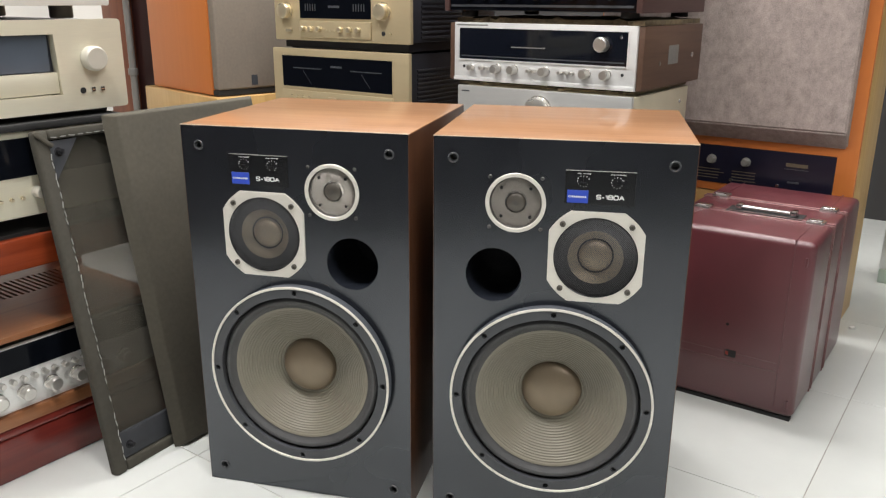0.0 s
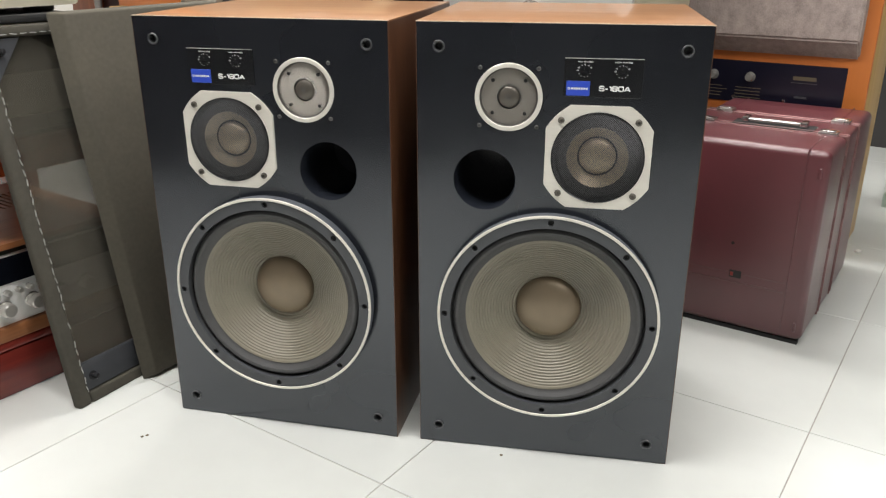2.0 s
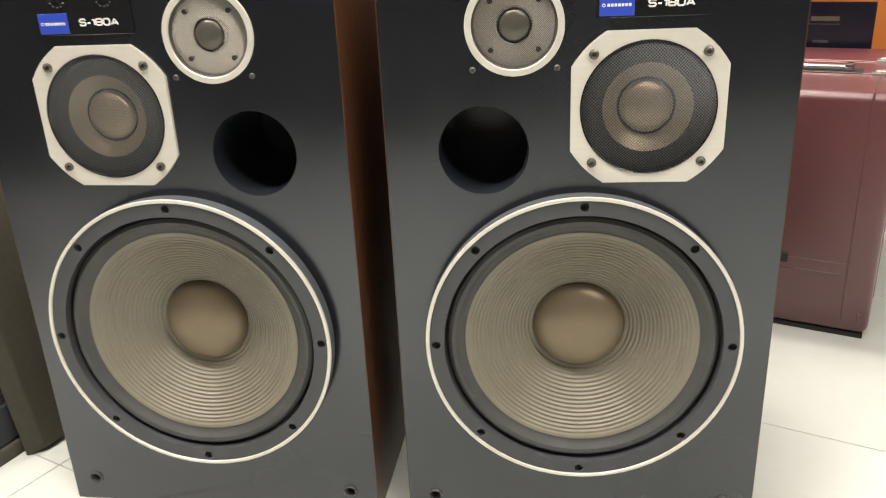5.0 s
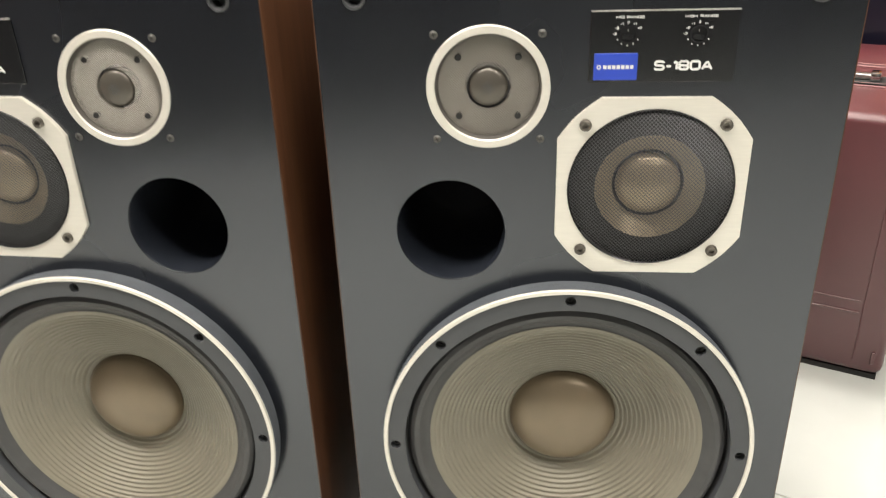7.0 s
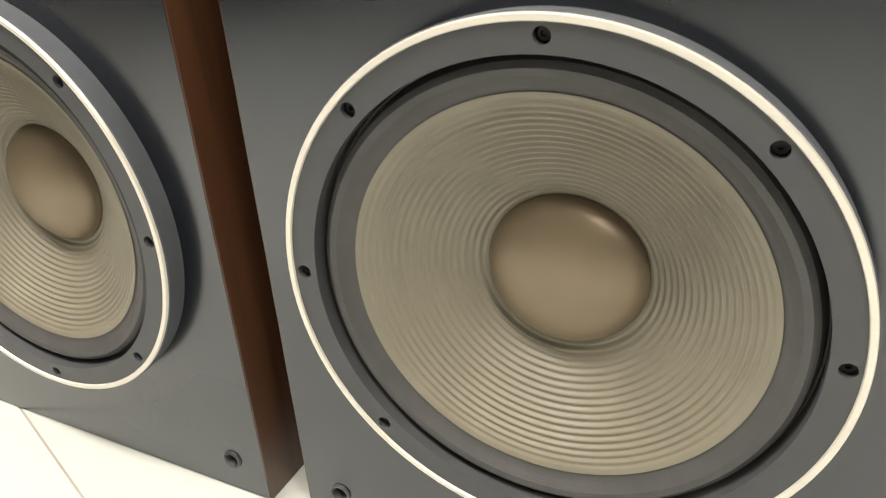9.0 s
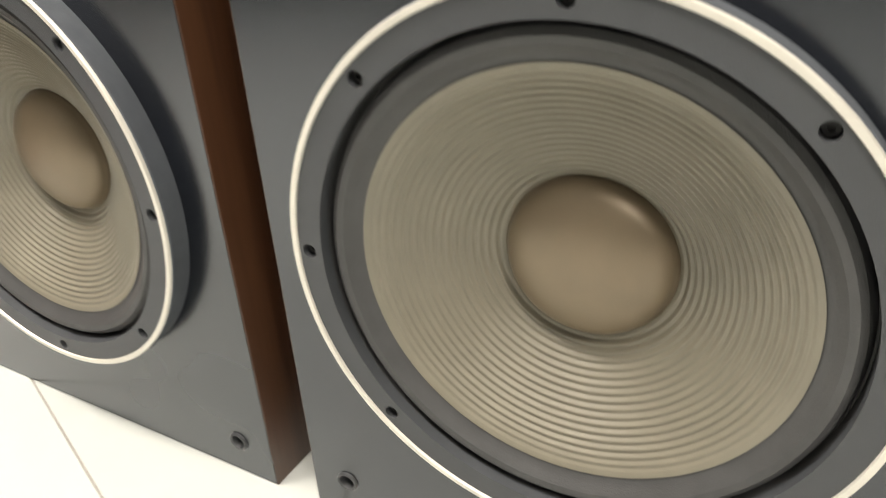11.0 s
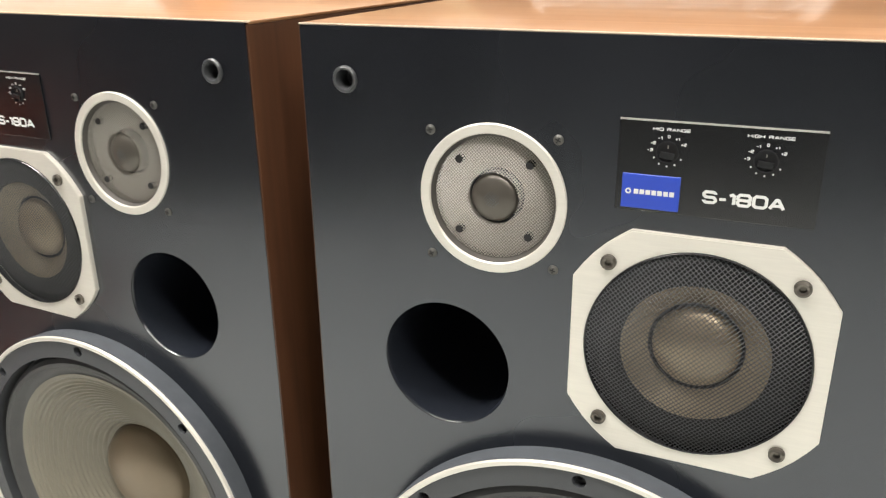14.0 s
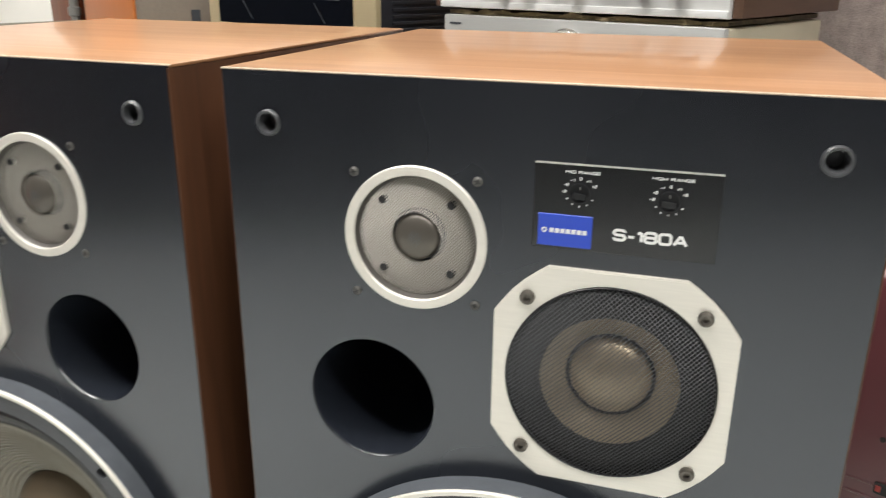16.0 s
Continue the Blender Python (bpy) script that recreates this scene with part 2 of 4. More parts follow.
def tile_material():
    """White glazed tile: slight change of tone from tile to tile, faint clouds and scuffs."""
    m = mat("white_glazed_tile", (0.625, 0.645, 0.62), 0.2, vary=0.035, scale=14, bump=0.04, bump_scale=30, wear=0.05)
    nt = m.node_tree
    bsdf = nt.nodes["Principled BSDF"]
    source = bsdf.inputs["Base Color"].links[0].from_socket
    info = nt.nodes.new("ShaderNodeObjectInfo")
    rng = nt.nodes.new("ShaderNodeMapRange")
    rng.inputs["To Min"].default_value, rng.inputs["To Max"].default_value = 0.97, 1.03
    nt.links.new(info.outputs["Random"], rng.inputs[0])
    mul = nt.nodes.new("ShaderNodeVectorMath")
    mul.operation = "SCALE"
    nt.links.new(source, mul.inputs[0])
    nt.links.new(rng.outputs[0], mul.inputs["Scale"])
    nt.links.new(mul.outputs[0], bsdf.inputs["Base Color"])
    return m


nt = M["cloth_back"].node_tree
thin = nt.nodes.new("ShaderNodeMixShader")
thin.inputs[0].default_value = 0.36
clear = nt.nodes.new("ShaderNodeBsdfTransparent")
nt.links.new(nt.nodes["Principled BSDF"].outputs[0], thin.inputs[1])
nt.links.new(clear.outputs[0], thin.inputs[2])
nt.links.new(thin.outputs[0], nt.nodes["Material Output"].inputs[0])

M["tile"] = tile_material()
M["tweed"].node_tree.nodes["Bump"].inputs["Distance"].default_value = 0.0016
M["maroon"].node_tree.nodes["Principled BSDF"].inputs["Coat Roughness"].default_value = 0.36
M["baffle"].node_tree.nodes["Principled BSDF"].inputs["Coat Roughness"].default_value = 0.27

# ---- mesh tools ----


def thing(name, m, label, category, group="", kind=""):
    ob = new(name)
    ob.matrix_basis = m
    ob.empty_display_size = 0.05
    return tagged(ob, label, category, group, kind)


def finish(bm, name, material, smooth=32):
    bmesh.ops.recalc_face_normals(bm, faces=bm.faces)
    me = bpy.data.meshes.new(name)
    bm.to_mesh(me)
    bm.free()
    for p in me.polygons:
        p.use_smooth = True
    me.set_sharp_from_angle(angle=radians(smooth))
    me.materials.append(material)
    return me


def part(name, bm, material, parent, label="", at=(0, 0, 0), turn=(0, 0, 0)):
    """Links a bmesh (or a shared mesh) as one mesh object under a thing or part."""
    me = finish(bm, name, material) if isinstance(bm, bmesh.types.BMesh) else bm
    ob = new(name, me)
    ob.parent = parent
    ob.matrix_basis = pose(*at, *turn)
    return tagged(ob, label)


def box(x0, x1, y0, y1, z0, z1, bevel=0.0, segs=2, bm=None):
    bm = bm or bmesh.new()
    got = bmesh.ops.create_cube(bm, size=1.0)["verts"]
    for v in got:
        v.co = ((x0 + x1) / 2 + v.co.x * (x1 - x0), (y0 + y1) / 2 + v.co.y * (y1 - y0), (z0 + z1) / 2 + v.co.z * (z1 - z0))
    if bevel:
        edges = {e for v in got for e in v.link_edges}
        bmesh.ops.bevel(bm, geom=list(edges), offset=bevel, segments=segs, profile=0.5, affect="EDGES")
    return bm


def lathe(profile, segs=64, bm=None, cx=0.0, cz=0.0, close=False):
    """Turns (radius, y) points about the y axis."""
    bm = bm or bmesh.new()
    rings = []
    for r, y in profile:
        if r < 1e-6:
            rings.append([bm.verts.new((cx, y, cz))])
        else:
            rings.append([bm.verts.new((cx + r * math.cos(2 * math.pi * k / segs), y, cz + r * math.sin(2 * math.pi * k / segs))) for k in range(segs)])
    pairs = list(zip(rings, rings[1:])) + ([(rings[-1], rings[0])] if close else [])
    for a, b in pairs:
        for k in range(segs):
            j = (k + 1) % segs
            if len(a) == 1 and len(b) == 1:
                continue
            if len(a) == 1:
                bm.faces.new((a[0], b[k], b[j]))
            elif len(b) == 1:
                bm.faces.new((a[k], a[j], b[0]))
            else:
                bm.faces.new((a[k], a[j], b[j], b[k]))
    return bm


def plate(outline, holes, y0, y1, bevel=0.0):
    """A flat board in the xz plane, from y0 to y1, with round or shaped holes cut through."""
    bm = bmesh.new()
    edges = []
    for loop in [outline, *holes]:
        vs = [bm.verts.new((x, y0, z)) for x, z in loop]
        edges += [bm.edges.new((vs[k], vs[(k + 1) % len(vs)])) for k in range(len(vs))]
    bmesh.ops.triangle_fill(bm, use_beauty=True, use_dissolve=False, edges=edges)
    faces = list(bm.faces)
    got = bmesh.ops.extrude_face_region(bm, geom=faces)["geom"]
    for v in got:
        if isinstance(v, bmesh.types.BMVert):
            v.co.y = y1
    return bm


def circle(cx, cz, r, n=48):
    return [(cx + r * math.cos(2 * math.pi * k / n), cz + r * math.sin(2 * math.pi * k / n)) for k in range(n)]


def cylinder(r, z0, z1, segs=24, bevel=0.0):
    """Upright round bar."""
    bm = bmesh.new()
    e = bevel
    prof = [(0, z0), (r - e, z0), (r, z0 + e), (r, z1 - e), (r - e, z1), (0, z1)] if e else [(0, z0), (r, z0), (r, z1), (0, z1)]
    lathe(prof, segs, bm)
    bmesh.ops.rotate(bm, verts=bm.verts, matrix=Matrix.Rotation(radians(90), 3, "X"))
    return bm


SHARED = {}


def shared(key, make):
    if key not in SHARED:
        SHARED[key] = make()
    return SHARED[key]


# ---- the room ----
floor = new("floor")
floor.matrix_basis = ROOM
tagged(floor, "white glazed square floor tiles with thin grey joints", "floor", kind="structure")
part("grout_bed", box(-2.6, 3.4, -2.15, 2.8, -0.05, -0.0018), M["grout"], floor)
TILE_U, TILE_V, U0, V0 = 0.488, 0.495, 0.508, 0.371


def wall(name, u0, u1, v0, v1, label, paint="wall"):
    ob = new(name, finish(box(u0, u1, v0, v1, 0.0, CEILING), name, M[paint]))
    ob.matrix_basis = ROOM
    return tagged(ob, label, "wall", kind="structure")


wall("wall_north", -2.6, 3.4, 2.6, 2.75, "plain wall behind the equipment, coloured near black", "dim_wall")
# south, east and front west walls: unseen, added dark to dim the baffle reflections
wall("wall_south", -2.6, 3.25, -1.80, -1.65, "unseen near-black wall added opposite the equipment to darken reflections", "dim_wall")
wall("wall_west_1", -2.6, -2.45, 0.1, 2.6, "plain white painted shop wall beside the equipment rack")
wall("wall_west_2", -2.6, -2.45, -1.65, 0.1, "unseen near-black wall part added beside the rack to darken reflections", "dim_wall")
wall("wall_east", 3.25, 3.4, -1.80, 2.6, "unseen wall added on the open side, near black to darken reflections", "dim_wall")
ceil = new("ceiling", finish(box(-2.6, 3.4, -1.80, 2.75, CEILING, CEILING + 0.1), "ceiling", M["ceiling"]))
ceil.matrix_basis = ROOM
tagged(ceil, "plain white painted ceiling", "ceiling", kind="structure")


def ceiling_light(u, v):
    t = thing("ceiling_light", room(u, v, CEILING), "white batten ceiling light with a glowing diffuser", "ceiling light", "ceiling lights")
    part("housing", box(-0.6, 0.6, -0.15, 0.15, -0.04, 0.0, 0.008), M["white"], t)
    part("diffuser", box(-0.58, 0.58, -0.13, 0.13, -0.065, -0.04, 0.01), M["lamp_glow"], t, "glowing white diffuser")


for lu, lv, power in LAMPS:
    ceiling_light(lu, lv)

# ---- the two loudspeakers ----
W, H, D = 0.38, 0.645, 0.375


def wire_mesh(radius, rise, pitch, thick, steps=16, inner=0.0):
    """Two crossing sets of wires on a shallow dome, cut to a disc or a ring."""
    bm = bmesh.new()
    n = int(radius / pitch)
    for fam in (0, 1):
        ang = radians(45 if fam == 0 else -45)
        ca, sa = math.cos(ang), math.sin(ang)
        for k in range(-n, n + 1):
            off = k * pitch
            half = math.sqrt(max(radius**2 - off**2, 0))
            if half < pitch:
                continue
            prev = None
            for s in range(steps + 1):
                a = -half + 2 * half * s / steps
                x, z = a * ca - off * sa, a * sa + off * ca
                y = -rise * (1 - (x * x + z * z) / radius**2) + (thick * 0.4 if fam else -thick * 0.4)
                if math.hypot(x, z) < inner:
                    prev = None
                    continue
                h = thick / 2
                ring = [bm.verts.new((x - sa * h * i, y + h * j, z + ca * h * i)) for i, j in ((-1, 0), (0, -1), (1, 0), (0, 1))]
                if prev:
                    for q in range(4):
                        bm.faces.new((prev[q], prev[(q + 1) % 4], ring[(q + 1) % 4], ring[q]))
                prev = ring
    return bm


def cone_profile():
    """Paper cone with moulded concentric ribs, from its outer edge to the dust cap."""
    pts = []
    r_out, r_in, y_out, y_in = 0.1185, 0.0462, -0.006, 0.035
    ribs, steps = 17, 6
    pts.append((r_out, y_out))
    for k in range(ribs * steps + 1):
        f = k / (ribs * steps)
        r = 0.1155 + (r_in + 0.004 - 0.1155) * f
        base = y_out + (y_in - y_out) * ((r_out - r) / (r_out - r_in)) ** 1.15
        amp = 0.0007 * min(1.0, 0.5 + 3.5 * f)
        pts.append((r, base - amp * math.cos(2 * math.pi * k / steps)))
    pts.append((r_in, y_in))
    return pts


def screw_mesh(r):
    return lathe([(0, -0.0012), (r * 0.6, -0.0012), (r, -0.0003), (r, 0.002)], 20)


def hex_bolt_mesh():
    return lathe([(0, -0.0005), (0.0017, -0.0005), (0.0019, -0.0024), (0.0032, -0.003), (0.0044, -0.0022), (0.0046, 0.002)], 24)


def woofer(parent, cx, cz):
    """Twelve-inch driver: raised ring, trim, surround, ribbed cone, cap, eight bolts."""
    holes = [circle(0.148 * math.sin(k * math.pi / 4), 0.148 * math.cos(k * math.pi / 4), 0.0044, 18) for k in range(8)]

    def ring():
        bm = plate(circle(0, 0, 0.1545, 96), [circle(0, 0, 0.1395, 96)] + holes, -0.0175, -0.010)
        return finish(bm, "woofer", M["gasket"])

    base = part("woofer", shared("ring", ring), None, parent, "", (cx, 0, cz))
    rim = lambda: finish(lathe([(0.1572, 0.001), (0.1590, -0.0130), (0.1592, -0.0160), (0.158, -0.0175), (0.158, -0.008), (0.1535, -0.008), (0.1535, 0.001)], 128, close=True), "basket_rim", M["gasket_side"])
    part("basket_rim", shared("rim", rim), None, base, "dark foam edge")
    trim = lambda: finish(lathe([(0.1545, -0.012), (0.1545, -0.0182), (0.1550, -0.0190), (0.1580, -0.0190), (0.1585, -0.0182), (0.1585, -0.012)], 128, close=True), "trim_ring", M["alu"])
    part("trim_ring", shared("trim", trim), None, base, "thin pale aluminium ring")
    sur = lambda: finish(lathe([(0.1396, -0.0115), (0.1394, -0.001), (0.1382, -0.001), (0.1374, -0.005), (0.1352, -0.0105), (0.1318, -0.0128), (0.1278, -0.0122), (0.1240, -0.0088), (0.1205, -0.0058), (0.1175, -0.0052)], 96), "surround", M["surround"])
    part("surround", shared("surround", sur), None, base, "soft dark rolled surround")
    part("cone", shared("cone", lambda: finish(lathe(cone_profile(), 128), "cone", M["cone"], 60)), None, base, "grey-brown ribbed paper cone")
    cap = [(0.0478, 0.0345), (0.0482, 0.0330), (0.0470, 0.0316)] + [(0.0467 * math.cos(a * math.pi / 24), 0.0316 - 0.019 * math.sin(a * math.pi / 24)) for a in range(1, 13)]
    cap[-1] = (0, cap[-1][1])
    part("dust_cap", shared("cap", lambda: finish(lathe(cap, 64), "dust_cap", M["cap"], 60)), None, base, "domed grey-brown dust cap")
    bolt = lambda: finish(lathe([(0, -0.012), (0.0015, -0.012), (0.0016, -0.0135), (0.0035, -0.0135), (0.0041, -0.0128), (0.0041, -0.008)], 16), "bolt", M["rubber"])
    for k in range(8):
        a = k * math.pi / 4
        part("bolt", shared("wbolt", bolt), None, base, "", (0.148 * math.sin(a), 0, 0.148 * math.cos(a)))


def midrange(parent, cx, cz):
    """Mid driver behind a domed wire mesh on an eight-sided aluminium plate."""
    a, b = 0.0700, 0.0388
    n = 5
    outline = []
    for q in range(4):
        ang = q * math.pi / 2
        for k in range(n + 1):
            f = k / n
            # slightly bowed corner from (a, b) to (b, a)
            x, z = a + (b - a) * f, b + (a - b) * f
            bow = 1 + 0.035 * math.sin(math.pi * f)
            x, z = x * bow, z * bow
            outline.append((x * math.cos(ang) - z * math.sin(ang), x * math.sin(ang) + z * math.cos(ang)))

    def face():
        bm = plate(outline, [circle(0, 0, 0.0614, 72)], -0.0035, 0.0005)
        bmesh.ops.recalc_face_normals(bm, faces=bm.faces)
        sharp = [e for e in bm.edges if len(e.link_faces) == 2 and e.calc_face_angle(0) > 1.2 and all(v.co.y < -0.003 for v in e.verts)]
        bmesh.ops.bevel(bm, geom=sharp, offset=0.0006, segments=2, affect="EDGES")
        return finish(bm, "midrange", M["alu"])

    base = part("midrange", shared("midplate", face), None, parent, "pale brushed aluminium plate with clipped corners", (cx, 0, cz))
    part("mesh_rim", shared("mrim", lambda: finish(lathe([(0.0617, 0.0), (0.0617, -0.0040), (0.0613, -0.0046), (0.0606, -0.0040), (0.0603, -0.001)], 72), "mesh_rim", M["plastic"])), None, base)
    part("wire_mesh", shared("mmesh", lambda: finish(wire_mesh(0.0609, 0.0075, 0.00205, 0.00050, 18), "wire_mesh", M["mesh"], 80)), None, base, "black woven wire mesh", (0, -0.003, 0))
    part("surround", shared("msur", lambda: finish(lathe([(0.0616, 0.003), (0.0575, 0.003), (0.0550, 0.0008), (0.0525, 0.0002), (0.0495, 0.0008), (0.0465, 0.0002), (0.0435, 0.0006), (0.0408, 0.0004)], 64), "surround", M["rubber"])), None, base)
    part("cone", shared("mcone", lambda: finish(lathe([(0.0410, 0.0002), (0.034, 0.0058), (0.0270, 0.0105)], 64), "cone", M["midcone"])), None, base, "grey-brown paper cone")
    part("gap_ring", shared("mgap", lambda: finish(lathe([(0.0272, 0.0103), (0.0262, 0.0145), (0.0245, 0.0115)], 64), "gap_ring", M["rubber"])), None, base)
    dome = [(0.0247 * math.cos(k * math.pi / 20), 0.0115 - 0.0120 * math.sin(k * math.pi / 20)) for k in range(11)]
    dome[-1] = (0, dome[-1][1])
    part("dust_cap", shared("mdome", lambda: finish(lathe(dome, 48), "dust_cap", M["midcap"], 60)), None, base, "domed dust cap")
    for i in (-1, 1):
        for j in (-1, 1):
            part("bolt", shared("hexbolt", lambda: finish(hex_bolt_mesh(), "bolt", M["dark_metal"])), None, base, "dark socket-head bolt", (0.05 * i, -0.0033, 0.05 * j))


def tweeter(parent, cx, cz):
    ring = lambda: finish(lathe([(0.0452, 0.0005), (0.0452, -0.0012), (0.0446, -0.0018), (0.0396, -0.0018), (0.0390, -0.0012), (0.0389, -0.0002)], 96), "tweeter", M["alu"])
    base = part("tweeter", shared("tring", ring), None, parent, "pale aluminium ring round a silver mesh", (cx, 0, cz))
    part("recess", shared("trec", lambda: finish(lathe([(0.0389, -0.0002), (0.0372, 0.0034), (0.0370, 0.011), (0.0398, 0.011)], 96), "recess", M["recess"])), None, base, "dark recess wall")
    part("plate", shared("tplate", lambda: finish(lathe([(0.0389, 0.0085), (0.037, 0.0090), (0.0174, 0.0090), (0.0170, 0.0100)], 64), "plate", M["plate"])), None, base)
    dome = [(0.0146 * math.cos(k * math.pi / 16), 0.0050 - 0.0060 * math.sin(k * math.pi / 16)) for k in range(9)]
    dome = dome[:-1] + [(0, dome[-1][1])]
    part("groove", shared("tgroove", lambda: finish(lathe([(0.0171, 0.0098), (0.0168, 0.0120), (0.0148, 0.0122), (0.0145, 0.0050)], 48), "groove", M["gasket"])), None, base, "dark ring round the dome")
    part("dome", shared("tdome", lambda: finish(lathe(dome, 40), "dome", M["tdome"], 60)), None, base, "small dark dome")
    part("dome_mesh", shared("tdmesh", lambda: finish(wire_mesh(0.0142, 0.0062, 0.00130, 0.00026, 10), "dome_mesh", M["mesh"], 80)), None, base, "fine dark wire mesh", (0, 0.0050, 0))
    part("wire_mesh", shared("tmesh", lambda: finish(wire_mesh(0.0368, 0.0012, 0.00145, 0.00034, 64, 0.0152), "wire_mesh", M["mesh_silver"], 80)), None, base, "fine silver wire mesh", (0, 0.0030, 0))
    for i in (-1, 1):
        for j in (-1, 1):
            part("rivet", shared("rivet", lambda: finish(lathe([(0, -0.0014), (0.0022, -0.0014), (0.0026, -0.0004), (0.0026, 0.003)], 16), "rivet", M["rubber"])), None, base, "", (0.0217 * i, 0.0034, 0.0217 * j))


# strokes of a wide square lettering, on a unit box: (width, [strokes], closed where the ends meet)
GLYPHS = {
    "S": (1.0, ["1.8 11 01 0.5 1.5 10 00 0.2"]),
    "-": (0.55, ["0.4 1.4"]),
    "+": (0.7, ["0.4 1.4", ".5.9 .50"]),
    "1": (0.36, ["0.8 11 10"]),
    "8": (1.0, ["00 10 1.5 0.5 00", "0.5 01 11 1.5"]),
    "0": (1.0, ["00 10 11 01 00"]),
    "2": (0.9, ["0.8 01 11 1.5 0.5 00 10"]),
    "3": (0.9, ["01 11 10 00", ".2.5 1.5"]),
    "A": (1.1, ["00 .51 10", ".2.3 .8.3"]),
    "M": (1.1, ["00 01 .5.3 11 10"]),
    "I": (0.1, [".50 .51"]),
    "D": (1.0, ["00 01 11 10 00"]),
    "R": (1.0, ["00 01 11 1.5 0.5", ".6.5 10"]),
    "N": (1.0, ["00 01 10 11"]),
    "G": (1.0, ["1.8 11 01 00 10 1.5 .5.5"]),
    "E": (0.9, ["11 01 00 10", "0.5 .9.5"]),
    "H": (1.0, ["00 01", "10 11", "0.5 1.5"]),
    " ": (0.5, []),
}


def glyph_points(stroke):
    """Reads 'xy xy': each number one digit, or a point and a digit."""
    pts = []
    for word in stroke.split():
        nums, k = [], 0
        while k < len(word):
            step = 2 if word[k] == "." else 1
            nums.append(float(word[k : k + step]))
            k += step
        pts.append(tuple(nums))
    return pts


def stroke_print(name, text, width, height, weight, parent, at, material):
    """Wide square print facing -y, centred at a place: every stroke a flat band with cut corners."""
    gap = 0.30
    total = sum(GLYPHS[c][0] + gap for c in text) - gap
    unit = (width - weight) / total
    tall = height - weight
    bm = bmesh.new()
    pen, level = -total * unit / 2, 0
    for c in text:
        wide, strokes = GLYPHS[c]
        for stroke in strokes:
            raw = [(pen + x * wide * unit, z * tall - tall / 2) for x, z in glyph_points(stroke)]
            closed = raw[0] == raw[-1]
            if closed:
                raw = raw[:-1]
            n, cut = len(raw), min(0.18 * tall, weight)
            line = []
            for k, (x, z) in enumerate(raw):
                if not closed and k in (0, n - 1):
                    line.append((x, z))
                    continue
                for q in (raw[k - 1], raw[(k + 1) % n]):
                    far = math.hypot(q[0] - x, q[1] - z)
                    line.append((x + (q[0] - x) * cut / far, z + (q[1] - z) * cut / far))
            m = len(line)
            sides = []
            for k, (x, z) in enumerate(line):
                p = line[k - 1] if closed or k else line[k]
                q = line[(k + 1) % m] if closed or k < m - 1 else line[k]
                a = math.atan2(z - p[1], x - p[0]) if p != (x, z) else math.atan2(q[1] - z, q[0] - x)
                b = math.atan2(q[1] - z, q[0] - x) if q != (x, z) else a
                turn = (b - a + math.pi) % (2 * math.pi) - math.pi
                mid, half = a + turn / 2 + math.pi / 2, weight / 2 / max(0.5, math.cos(turn / 2))
                y = -0.00003 * level
                sides.append([bm.verts.new((x + i * half * math.cos(mid), y, z + i * half * math.sin(mid))) for i in (-1, 1)])
            for k in range(m if closed else m - 1):
                u, v = sides[k], sides[(k + 1) % m]
                bm.faces.new((u[0], u[1], v[1], v[0]))
            level = (level + 1) % 3
        pen += (wide + gap) * unit
    return part(name, bm, material, parent, "", at)


